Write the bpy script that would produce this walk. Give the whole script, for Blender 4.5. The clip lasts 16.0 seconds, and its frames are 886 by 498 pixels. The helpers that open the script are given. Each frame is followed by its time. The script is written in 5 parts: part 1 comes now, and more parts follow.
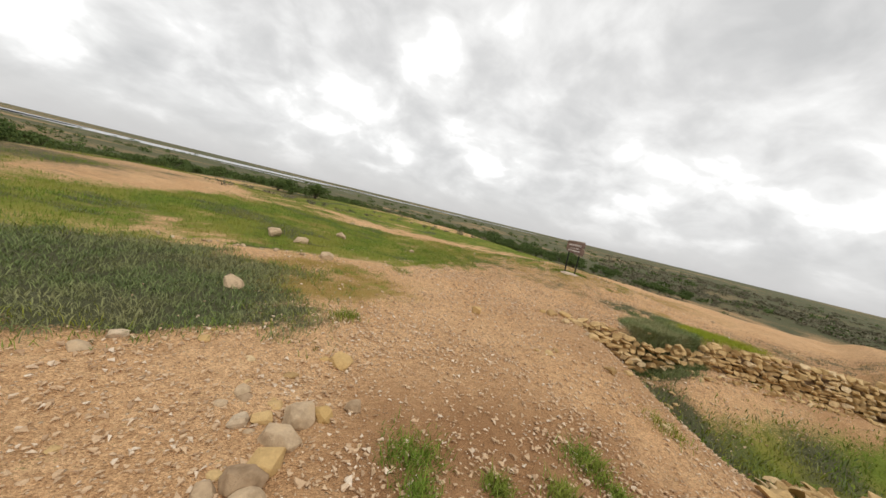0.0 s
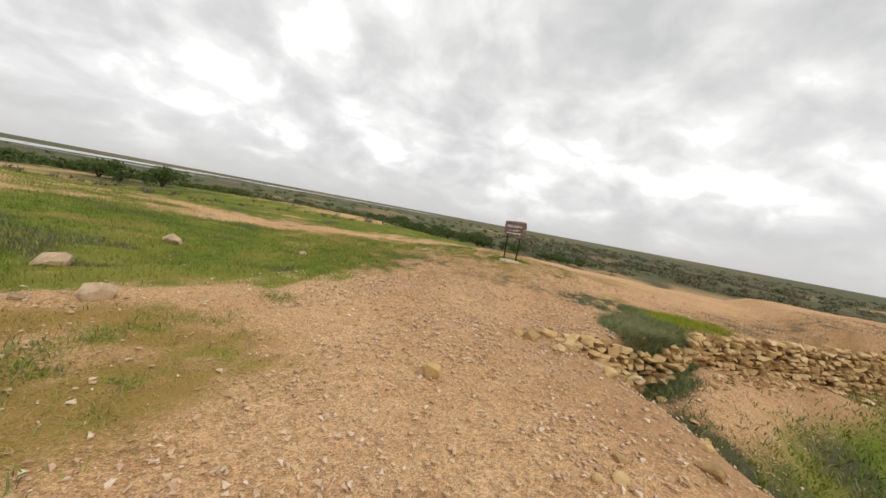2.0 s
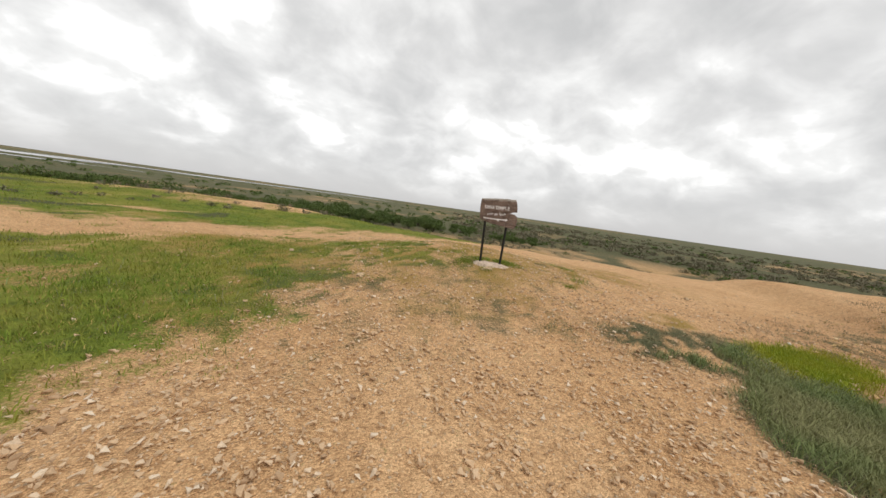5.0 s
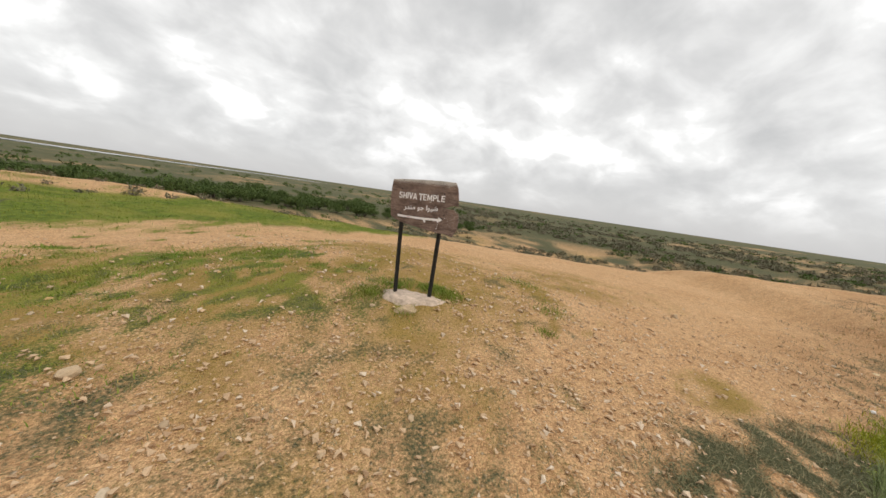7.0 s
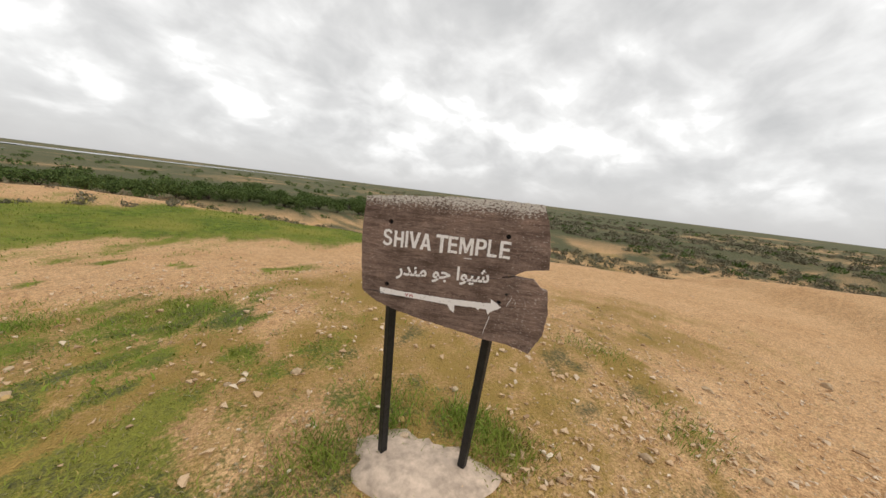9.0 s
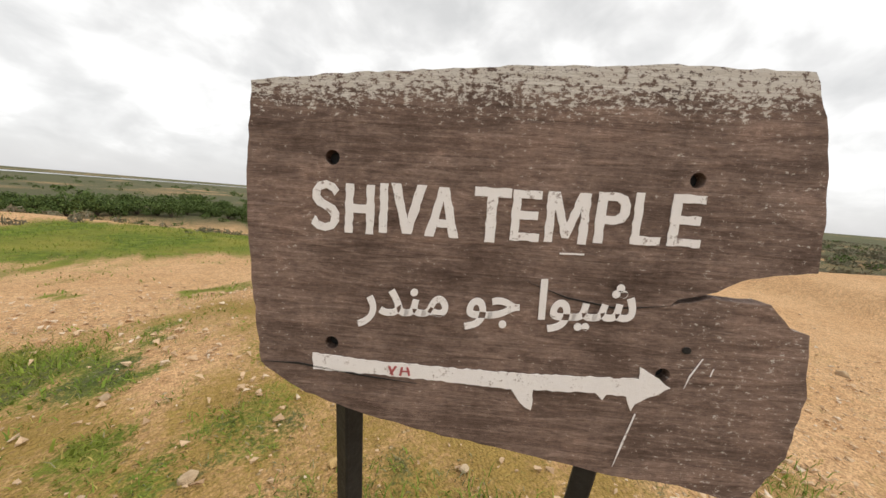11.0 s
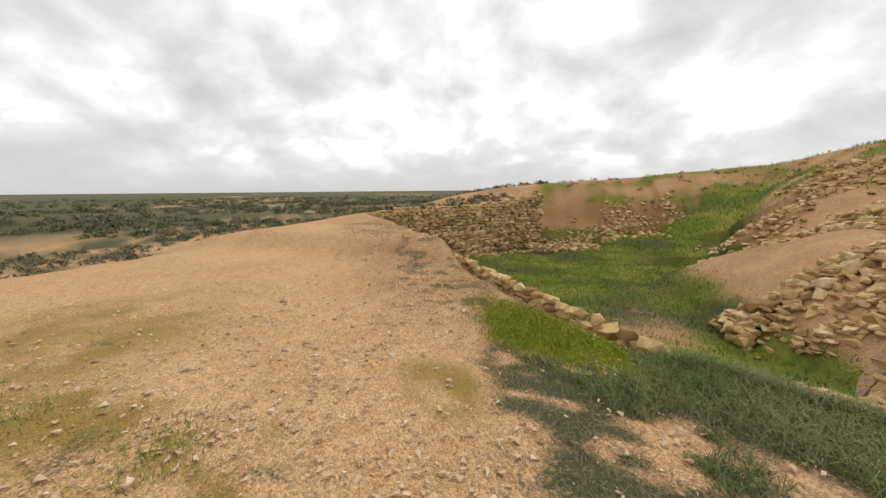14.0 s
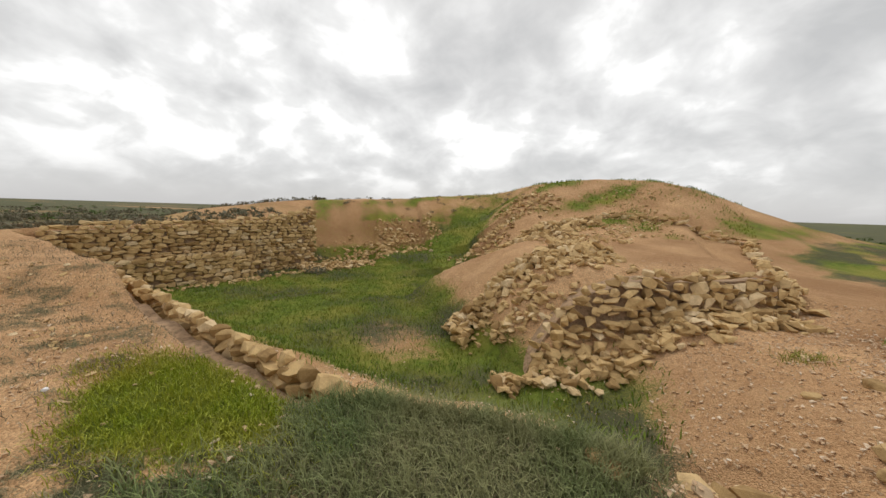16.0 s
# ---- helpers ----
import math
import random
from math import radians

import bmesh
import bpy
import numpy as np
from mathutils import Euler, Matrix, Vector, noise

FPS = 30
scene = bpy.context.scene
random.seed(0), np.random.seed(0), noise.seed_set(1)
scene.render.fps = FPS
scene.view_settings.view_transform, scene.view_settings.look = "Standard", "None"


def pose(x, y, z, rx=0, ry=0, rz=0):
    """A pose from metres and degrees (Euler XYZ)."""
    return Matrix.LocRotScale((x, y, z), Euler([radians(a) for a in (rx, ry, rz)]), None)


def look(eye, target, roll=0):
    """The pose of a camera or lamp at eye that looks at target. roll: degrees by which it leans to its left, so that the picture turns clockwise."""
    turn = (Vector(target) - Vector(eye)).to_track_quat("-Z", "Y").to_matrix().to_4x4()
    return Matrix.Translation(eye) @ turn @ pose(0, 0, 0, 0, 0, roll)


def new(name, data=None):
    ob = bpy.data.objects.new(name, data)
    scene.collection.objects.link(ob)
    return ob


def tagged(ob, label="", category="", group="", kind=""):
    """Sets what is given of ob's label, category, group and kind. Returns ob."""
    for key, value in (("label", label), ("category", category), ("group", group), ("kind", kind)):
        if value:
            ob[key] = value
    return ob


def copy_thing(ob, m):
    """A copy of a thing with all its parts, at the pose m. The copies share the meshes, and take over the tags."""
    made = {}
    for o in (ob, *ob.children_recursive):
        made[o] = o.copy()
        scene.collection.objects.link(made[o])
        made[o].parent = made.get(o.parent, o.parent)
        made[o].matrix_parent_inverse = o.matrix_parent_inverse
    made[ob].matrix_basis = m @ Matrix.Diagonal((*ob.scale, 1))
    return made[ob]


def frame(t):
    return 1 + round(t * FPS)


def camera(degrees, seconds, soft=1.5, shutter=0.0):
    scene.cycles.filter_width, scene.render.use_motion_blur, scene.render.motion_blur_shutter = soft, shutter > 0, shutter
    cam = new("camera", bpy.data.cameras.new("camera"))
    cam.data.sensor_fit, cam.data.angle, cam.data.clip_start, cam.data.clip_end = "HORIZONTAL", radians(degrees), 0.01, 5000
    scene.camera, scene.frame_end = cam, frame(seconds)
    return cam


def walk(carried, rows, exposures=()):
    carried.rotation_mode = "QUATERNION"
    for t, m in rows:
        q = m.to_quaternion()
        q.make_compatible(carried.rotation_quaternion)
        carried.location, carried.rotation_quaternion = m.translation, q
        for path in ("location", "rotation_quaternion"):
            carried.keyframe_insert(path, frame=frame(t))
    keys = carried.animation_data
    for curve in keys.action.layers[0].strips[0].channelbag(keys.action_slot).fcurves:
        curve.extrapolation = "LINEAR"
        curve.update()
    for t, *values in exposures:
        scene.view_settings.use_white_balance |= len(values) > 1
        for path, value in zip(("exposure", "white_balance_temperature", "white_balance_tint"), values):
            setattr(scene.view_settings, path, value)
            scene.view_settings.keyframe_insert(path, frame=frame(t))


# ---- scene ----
cam = camera(106.5, 16.0)
PATH = [
    (0, -4.459, -12.757, 1.171, 1.31, -6.61, 13.72),
    (0.5, -4.516, -11.952, 1.041, 7.33, -6.63, 11.18),
    (1, -4.628, -11.178, 0.979, 7.34, -4.44, 10.93),
    (1.5, -4.639, -10.431, 0.992, -4.04, -5.60, 10.54),
    (2, -4.601, -9.701, 1.004, -14.76, -5.84, 10.58),
    (2.5, -4.524, -9.062, 0.974, -12.77, -6.33, 11.40),
    (3, -4.413, -8.454, 0.964, -12.24, -7.38, 11.43),
    (3.5, -4.259, -7.864, 0.914, -15.42, -6.65, 10.74),
    (6, -2.483, -4.195, 0.988, -29.66, -8.51, 7.17),
    (6.5, -2.076, -3.711, 1.041, -33.46, -8.85, 7.45),
    (7, -1.675, -3.169, 1.066, -35.12, -8.65, 8.34),
    (7.5, -1.345, -2.604, 1.098, -33.35, -8.75, 9.55),
    (8, -1.149, -2.085, 1.145, -33.05, -8.57, 9.35),
    (8.5, -0.892, -1.612, 1.175, -33.75, -8.50, 8.75),
    (9, -0.668, -1.268, 1.228, -34.40, -9.60, 7.15),
    (9.5, -0.460, -0.812, 1.143, -36.60, -9.50, 5.85),
    (10, -0.350, -0.590, 1.056, -39.50, -9.15, 5.85),
    (12.5, -0.301, -0.546, 1.063, -42.40, -7.40, 3.10),
    (13, -0.289, -0.568, 1.072, -45.60, -8.40, 2.30),
    (13.25, -0.240, -0.735, 1.115, -49.80, -9.20, 1.80),
    (13.5, -0.170, -0.945, 1.155, -57.30, -10.10, 1.10),
    (13.6, -0.142, -1.037, 1.155, -67.60, -10.00, 0.80),
    (13.7, -0.105, -1.145, 1.152, -78.60, -10.00, 0.45),
    (13.8, -0.044, -1.265, 1.147, -89.85, -9.89, -0.16),
    (13.9, -0.010, -1.371, 1.152, -100.10, -9.97, -0.33),
    (14, 0.023, -1.476, 1.156, -110.35, -10.06, -0.51),
    (14.25, 0.077, -1.745, 1.121, -123.00, -9.18, -0.24),
    (14.5, 0.131, -2.014, 1.085, -131.71, -8.30, 0.04),
    (15, 0.098, -2.334, 1.076, -141.84, -7.49, 1.00),
    (15.5, 0.050, -2.646, 1.081, -144.83, -6.52, 1.61),
    (16, -0.033, -2.987, 1.048, -144.79, -6.56, 1.75),
]
# seconds, eye, yaw to the left from +y, pitch up, lean to the left
walk(cam, [(t, pose(x, y, z, 0, 0, yaw) @ pose(0, 0, 0, 90 + pitch) @ pose(0, 0, 0, 0, 0, lean))
           for t, x, y, z, yaw, pitch, lean in PATH],
     [(0, 0.0), (9.5, 0.0), (10, 0.14), (12.5, 0.24), (13.1, 0.22), (13.6, 0.13), (14.3, 0.0), (16, -0.08)])

# ---- world, sun ----
SUN_AZ, SUN_EL = radians(150), radians(52)
world = bpy.data.worlds.new("overcast_sky")
scene.world = world
world.use_nodes = True


def nodes_of(tree):
    tree.nodes.clear()

    def add(kind, inputs=None, **props):
        n = tree.nodes.new(kind)
        for k, v in props.items():
            setattr(n, k, v)
        for k, v in (inputs or {}).items():
            if isinstance(v, bpy.types.NodeSocket):
                tree.links.new(v, n.inputs[k])
            else:
                n.inputs[k].default_value = v
        return n
    return add


def ramp(n, stops):
    cr = n.color_ramp
    while len(cr.elements) < len(stops):
        cr.elements.new(0.5)
    for e, (p, c) in zip(cr.elements, stops):
        e.position = p
        e.color = (*c, 1) if len(c) == 3 else c
    return n


def build_sky():
    add = nodes_of(world.node_tree)
    link = world.node_tree.links.new
    geo = add("ShaderNodeTexCoord")
    sep = add("ShaderNodeSeparateXYZ", {0: geo.outputs["Generated"]})
    up = add("ShaderNodeMath", {0: sep.outputs["Z"], 1: 0.0}, operation="MAXIMUM")
    den = add("ShaderNodeMath", {0: up.outputs[0], 1: 0.50}, operation="ADD")
    px = add("ShaderNodeMath", {0: sep.outputs["X"], 1: den.outputs[0]}, operation="DIVIDE")
    py = add("ShaderNodeMath", {0: sep.outputs["Y"], 1: den.outputs[0]}, operation="DIVIDE")
    plane = add("ShaderNodeCombineXYZ", {0: px.outputs[0], 1: py.outputs[0], 2: 0.0})
    big = add("ShaderNodeTexNoise", {"Vector": plane.outputs[0], "Scale": 1.9, "Detail": 5.0, "Roughness": 0.5, "Distortion": 0.45})
    fine = add("ShaderNodeTexNoise", {"Vector": plane.outputs[0], "Scale": 5.2, "Detail": 5.0, "Roughness": 0.52, "Distortion": 0.3})
    mixn = add("ShaderNodeMath", {0: fine.outputs["Fac"], 1: 0.42, 2: 0.0}, operation="MULTIPLY_ADD")
    tot = add("ShaderNodeMath", {0: big.outputs["Fac"], 1: 0.58, 2: mixn.outputs[0]}, operation="MULTIPLY_ADD")
    cl = ramp(add("ShaderNodeValToRGB", {0: tot.outputs[0]}),
              [(0.36, (0.62, 0.62, 0.615)), (0.45, (0.76, 0.755, 0.745)), (0.53, (0.95, 0.945, 0.93)), (0.63, (1.5, 1.49, 1.47))])
    hz = add("ShaderNodeMapRange", {"Value": up.outputs[0], "From Min": 0.0, "From Max": 0.17})
    hzs = add("ShaderNodeMix", {"Factor": hz.outputs[0]}, data_type="RGBA")
    hzs.inputs[6].default_value = (0.63, 0.625, 0.625, 1)
    link(cl.outputs[0], hzs.inputs[7])
    sky = add("ShaderNodeTexSky", sky_type="NISHITA", sun_disc=False, sun_elevation=SUN_EL, sun_rotation=SUN_AZ)
    b1 = add("ShaderNodeBackground", {"Color": sky.outputs[0], "Strength": 0.05})
    b2 = add("ShaderNodeBackground", {"Color": hzs.outputs[2], "Strength": 1.08})
    mx = add("ShaderNodeMixShader", {0: 0.9, 1: b1.outputs[0], 2: b2.outputs[0]})
    add("ShaderNodeOutputWorld", {0: mx.outputs[0]})


build_sky()
sun = new("sun", bpy.data.lights.new("sun", "SUN"))
sun.data.energy, sun.data.angle, sun.data.color = 1.3, radians(25), (1.0, 0.95, 0.88)
sun.matrix_world = look((math.sin(SUN_AZ) * math.cos(SUN_EL) * 60, math.cos(SUN_AZ) * math.cos(SUN_EL) * 60, math.sin(SUN_EL) * 60), (0, 0, 0))


# ---- the lie of the land ----
def smooth(a, b, x):
    t = np.clip((np.asarray(x, float) - a) / (b - a), 0, 1)
    return t * t * (3 - 2 * t)


def wobble(x, y, scale, seed=0.0):
    """Cheap smooth noise of about -1 to 1."""
    x, y = np.asarray(x, float) / scale + seed * 3.7, np.asarray(y, float) / scale - seed * 5.1
    return (np.sin(1.9 * x + 1.3 * np.sin(1.1 * y + seed)) * np.cos(1.7 * y + 1.1 * np.sin(1.3 * x - seed))
            + 0.5 * np.sin(3.7 * x - 2.9 * y + 2 * np.sin(1.7 * x + seed)) + 0.3 * np.sin(6.1 * y + 5.3 * x + np.sin(4.1 * y))) / 1.6


def patch_noise(x, y, size, seed=0):
    """Value noise in three octaves, 0 to 1, with features about `size` across."""
    x, y = np.asarray(x, float) / size + 311.7 + seed * 17.3, np.asarray(y, float) / size + 207.1 - seed * 9.1
    out, amp = np.zeros(np.shape(x)), 0.57
    for k in range(3):
        i, j = np.floor(x), np.floor(y)
        u, v = x - i, y - j
        u, v = u * u * (3 - 2 * u), v * v * (3 - 2 * v)

        def cell(a, b):
            q = np.sin(a * 127.1 + b * 311.7 + seed * 5.7 + k * 2.3) * 43758.5453
            return q - np.floor(q)
        out = out + amp * ((cell(i, j) * (1 - u) + cell(i + 1, j) * u) * (1 - v) + (cell(i, j + 1) * (1 - u) + cell(i + 1, j + 1) * u) * v)
        x, y, amp = x * 2.1 + 13.7, y * 2.1 - 7.9, amp * 0.5
    return out


W1 = [(-1.6, -5.65), (1.0, -5.35), (2.3, -4.75), (4.6, -4.7), (8.5, -4.75), (17.0, -4.1)]      # the stone wall along the north of the pit
W2 = [(17.0, -4.1), (17.0, -14.2)]                   # the stone wall at its east end
VALLEY = [(0.7, -8.3, 0.4, -1.6), (1.7, -7.4, 0.7, -1.8), (8, -8.4, 3.0, -2.15), (12.5, -10.5, 4.2, -2.4), (12.6, -15, 4.6, -2.4), (13, -20.5, 2.2, -1.7), (12.5, -25.5, 0.8, 0.9)]


RUIN = [(1.9, -8.0), (-2.1, -12.1)]                   # the front of the ruined platform
RN = (-0.716, 0.698)


def w1_y(x):
    return np.interp(x, [p[0] for p in W1], [p[1] for p in W1])


def hump(x, y, cx, cy, sx, sy, top):
    return top * np.exp(-((x - cx) / sx) ** 2 / 2 - ((y - cy) / sy) ** 2 / 2)


def height(x, y):
    x, y = np.asarray(x, float), np.asarray(y, float)
    b = -0.5 + 0.5 * np.exp(-((x - 0.5) ** 2 + (y - 1.5) ** 2) / 12)
    b = b + hump(x, y, 0.1, -0.25, 0.7, 0.7, 0.09)
    b = b + 0.03 * smooth(2.5, 7, x) * smooth(-6.5, -4, y) * (1 - smooth(3, 9, y))
    b = b + hump(x, y, 2.0, -30.5, np.where(x < 2.0, 5.4, 8.5), 4.7, 3.7) + hump(x, y, 14.5, -27, 7, 6.5, 2.0) + hump(x, y, 23, -17, 6, 7, 1.7)
    # the walled platform of the ruin
    v = -(x - RUIN[0][0]) * RN[0] - (y - RUIN[0][1]) * RN[1]
    side = (x - RUIN[1][0]) * 0.99 - (y - RUIN[1][1]) * -0.1
    b = b + 0.42 * smooth(0.45, 1.5, v) * smooth(0.1, 0.9, side) * (1 - smooth(8, 13, v)) - hump(x, y, -5.5, -18, 2.2, 6, 0.2)
    b = b - 0.3 * smooth(-8, -10.5, y) * smooth(-3.5, -1.5, x) * (1 - smooth(0, 0.6, v))
    b = b + hump(x, y, -17, 1, 5, 4, 0.5) + hump(x, y, -9, 15, 6, 3, 0.35)
    u = 0.68 * x + 0.73 * y - 7.5
    drop = np.maximum.reduce([smooth(0, 16, u), smooth(14, 44, y), smooth(20, 52, -x), smooth(38, 70, -y), smooth(28, 60, x)])
    b = b * (1 - drop) - 3.0 * drop
    b = b + 0.05 * wobble(x, y, 1.7, 1) * (1 - drop) + 0.5 * wobble(x, y, 30, 2) * smooth(0.6, 1, drop) * (1 - smooth(100, 400, np.hypot(x, y)))
    # the pit and the valley that leads out of it
    best, floor, wide = np.full(np.shape(x), 1e9), np.zeros(np.shape(x)), np.zeros(np.shape(x))
    for (ax, ay, aw, az), (bx, by, bw, bz) in zip(VALLEY, VALLEY[1:]):
        t = np.clip(((x - ax) * (bx - ax) + (y - ay) * (by - ay)) / ((bx - ax) ** 2 + (by - ay) ** 2), 0, 1)
        d = np.hypot(x - ax - t * (bx - ax), y - ay - t * (by - ay)) - (aw + t * (bw - aw))
        near = d < best
        best, floor, wide = np.where(near, d, best), np.where(near, az + t * (bz - az), floor), np.where(near, aw + t * (bw - aw), wide)
    edge = 2.5 + 1.9 * smooth(2.5, 6, x) + 0.4 * wobble(x, y, 2.5, 3)
    p = (1 - np.clip(best / edge, 0, 1)) ** 1.7
    dy = w1_y(x) - y
    shift = 0.25 * (1 - smooth(1.7, 2.4, x))
    inside = smooth(-0.5 + shift, -0.26 + shift, dy)
    soft = smooth(-0.8, 1.6, dy)
    k = smooth(-1.8, -0.9, x)
    inside = inside * k + soft * (1 - k)
    bank = np.where((x > -1) & (x < 17.2), 1 - smooth(0.5, 2.6, dy), 0) * smooth(-1, 1.5, x)
    p = np.maximum(p, np.where((x < 17.6) & (x > -1.8) & (y > -14.2), smooth(-1.7, 0.5, x) * (1 - smooth(2.0, 4.5, dy)), 0))
    east = np.where(y > -14.6, 1 - smooth(17.25, 17.5, x), 1.0)
    p = np.maximum(p, np.where((x > 12) & (y < -3) & (y > -14.2), smooth(12, 15, x), 0))
    p = p * inside * np.where((y > -14.6) | (x < 15), east, 1)
    floor = floor + bank * 0.75 + 0.06 * wobble(x, y, 1.3, 4)
    return b * (1 - p) + floor * p


def h(x, y):
    return float(height(np.array([x]), np.array([y]))[0])


# ---- what grows where: lush grass, dark weeds, dry grass, dark earth ----
def spot(x, y, cx, cy, rx, ry, turn=0.0, blur=0.35, seed=0.0):
    c, s = math.cos(radians(turn)), math.sin(radians(turn))
    u, v = ((x - cx) * c + (y - cy) * s) / rx, (-(x - cx) * s + (y - cy) * c) / ry
    r = np.hypot(u, v) + 0.17 * wobble(x, y, 1.4, seed) + 0.13 * wobble(x, y, 0.55, seed + 2) + 0.08 * wobble(x, y, 0.22, seed + 1)
    return 1 - smooth(1 - blur, 1 + blur, r)


def zones(x, y):
    x, y = np.asarray(x, float), np.asarray(y, float)
    n1, n2 = wobble(x, y, 2.2, 5), wobble(x, y, 0.7, 6)
    far = smooth(16, 30, np.hypot(x + 2, y + 3))
    lush = spot(x, y, -9.2, -2.1, 5.2, 3.7, 22, 0.22, 1)
    lush = np.maximum(lush, spot(x, y, -9, 9.5, 8.0, 4.6, 0, 0.3, 2) * 0.95)
    lush = np.maximum(lush, spot(x, y, 1.5, 11, 6, 3.4, 0, 0.3, 9) * 0.9)
    lush = np.maximum(lush, spot(x, y, -15, -8, 5, 4.5, 0, 0.3, 3) * 0.8)
    lush = np.maximum(lush, spot(x, y, -25, 6, 14, 22, 0, 0.3, 28) * np.clip(0.45 + 0.6 * wobble(x, y, 3.5, 29), 0, 0.85))
    lush = lush * (1 - spot(x, y, -14.8, -2.0, 1.6, 3.4, -15, 0.4, 21)) * (1 - 0.85 * spot(x, y, -4.4, 4.8, 2.2, 0.9, 0, 0.5, 22)) * (1 - 0.8 * spot(x, y, -8, 8, 1.6, 0.5, 10, 0.5, 23)) * (1 - 0.8 * spot(x, y, -6, 13, 2.5, 0.8, 0, 0.5, 24))
    weeds = spot(x, y, -8.9, -9.1, 2.9, 1.8, 22, 0.25, 4)
    weeds = np.maximum(weeds, spot(x, y, -2.4, -0.6, 1.7, 2.0, 0, 0.6, 5) * (0.12 + 0.3 * smooth(-0.1, 0.5, wobble(x, y, 0.6, 31))))
    weeds = np.maximum(weeds, spot(x, y, 1.1, -4.6, 1.4, 0.75, 24, 0.3, 6))
    bright = spot(x, y, 3.1, -3.8, 1.08, 0.52, 6, 0.5, 7)
    lush = np.maximum(lush, bright)
    weeds = np.maximum(weeds, spot(x, y, 1.7, -3.25, 1.6, 0.75, -18, 0.45, 26) * 0.85 * smooth(0.28, 0.52, patch_noise(x, y, 0.16, 7)))
    weeds = np.maximum(weeds, spot(x, y, -27, 10, 12, 20, 0, 0.3, 30) * np.clip(0.4 + 0.7 * wobble(x, y, 4.5, 32), 0, 0.8))
    weeds = np.maximum(weeds, spot(x, y, 5.8, -3.6, 3.0, 0.9, 0, 0.5, 27) * 0.55 * smooth(0.42, 0.62, patch_noise(x, y, 0.2, 8)))
    dry = np.maximum(spot(x, y, -0.2, 1.2, 2.6, 3.0, -20, 0.5, 8) * 0.75 * (1 - 0.8 * spot(x, y, -2.0, 4.2, 3.0, 1.1, 5, 0.5, 25)), spot(x, y, -6.6, -7.0, 1.6, 1.2, 30, 0.5, 9) * 0.8)
    dry = np.maximum(dry, spot(x, y, 3.8, 1.6, 3.0, 1.6, -35, 0.5, 10) * 0.65)
    dry = np.maximum(dry, spot(x, y, -4.4, 1.2, 2.4, 2.6, 0, 0.5, 11) * 0.95)
    lush = np.maximum(lush, spot(x, y, -4.6, 1.6, 1.9, 1.2, 10, 0.5, 33) * (0.3 + 0.35 * smooth(-0.3, 0.4, wobble(x, y, 0.5, 34))))
    lush = np.maximum(lush, spot(x, y, -1.9, 2.4, 1.6, 0.7, 10, 0.5, 35) * (0.25 + 0.35 * smooth(-0.3, 0.4, wobble(x, y, 0.4, 36))))
    dry = np.maximum(dry, spot(x, y, 2.3, -2.3, 0.5, 0.35, 0, 0.5, 12) * 0.8)
    weeds = np.maximum(weeds, spot(x, y, 0.4, -7.0, 0.6, 1.2, 10, 0.45, 41) * 0.8)
    weeds = weeds * (1 - 0.95 * smooth(0.35, 0.7, bright))
    p1, p2, p3 = patch_noise(x, y, 0.6, 1), patch_noise(x, y, 0.22, 2), patch_noise(x, y, 0.13, 9)
    mottle = 0.3 * p1 + 0.3 * p2 + 0.4 * p3
    turf = np.maximum(spot(x, y, -2.3, 1.2, 2.6, 1.9, 5, 0.45, 43), spot(x, y, -4.6, -0.4, 1.8, 1.7, 0, 0.45, 61))
    lush = np.maximum(lush, turf * 0.9 * smooth(0.44, 0.6, mottle))
    weeds = np.maximum(weeds, turf * 0.5 * smooth(0.5, 0.62, 0.5 * p3 + 0.5 * p2))
    dry = np.maximum(dry, turf * smooth(0.38, 0.56, 0.5 * p1 + 0.5 * p3))
    thin = spot(x, y, -1.7, -1.1, 2.7, 2.1, -10, 0.5, 62)
    weeds = np.maximum(weeds, thin * 0.55 * smooth(0.42, 0.62, mottle))
    dry = np.maximum(dry, thin * 0.5 * smooth(0.4, 0.6, p2))
    gold = np.maximum(spot(x, y, 1.3, 0.4, 1.7, 1.5, -30, 0.5, 63), spot(x, y, 3.2, 1.4, 2.2, 1.0, -20, 0.5, 64) * 0.8)
    dry = np.maximum(dry, gold * 1.25 * smooth(0.40, 0.58, 0.5 * p1 + 0.5 * p3))
    weeds = np.maximum(weeds, gold * 0.5 * smooth(0.6, 0.7, p2))
    bareband = spot(x, y, -2.6, 4.4, 3.4, 0.9, 3, 0.4, 65)
    lush, dry = lush * (1 - 0.9 * bareband), dry * (1 - 0.7 * bareband)
    lush = np.maximum(lush, bareband * 0.8 * smooth(0.6, 0.72, p1))
    edge_grass = spot(x, y, -6.3, -6.9, 1.2, 1.2, 20, 0.5, 66)
    lush = np.maximum(lush, edge_grass * 0.6 * smooth(0.5, 0.68, 0.5 * p1 + 0.5 * p2))
    slope = spot(x, y, -7.5, -21, 3.5, 6.5, -8, 0.35, 67)
    weeds = np.maximum(weeds, slope * 0.7 * smooth(0.4, 0.6, patch_noise(x, y, 2.0, 10)))
    lush = np.maximum(lush, slope * 0.8 * smooth(0.25, 0.6, patch_noise(x, y, 1.4, 3)))
    # brown and dark streaks in the field
    field = smooth(0.3, 0.8, lush) * np.where((x < -5.6) & (y > -8) & (y < 14), 1, 0)
    streak = 2.6 * (patch_noise(x * 0.4 + y * 0.1, y - x * 0.2, 0.8, 4) - 0.5)
    dry = np.maximum(dry, field * smooth(0.1, 0.6, streak))
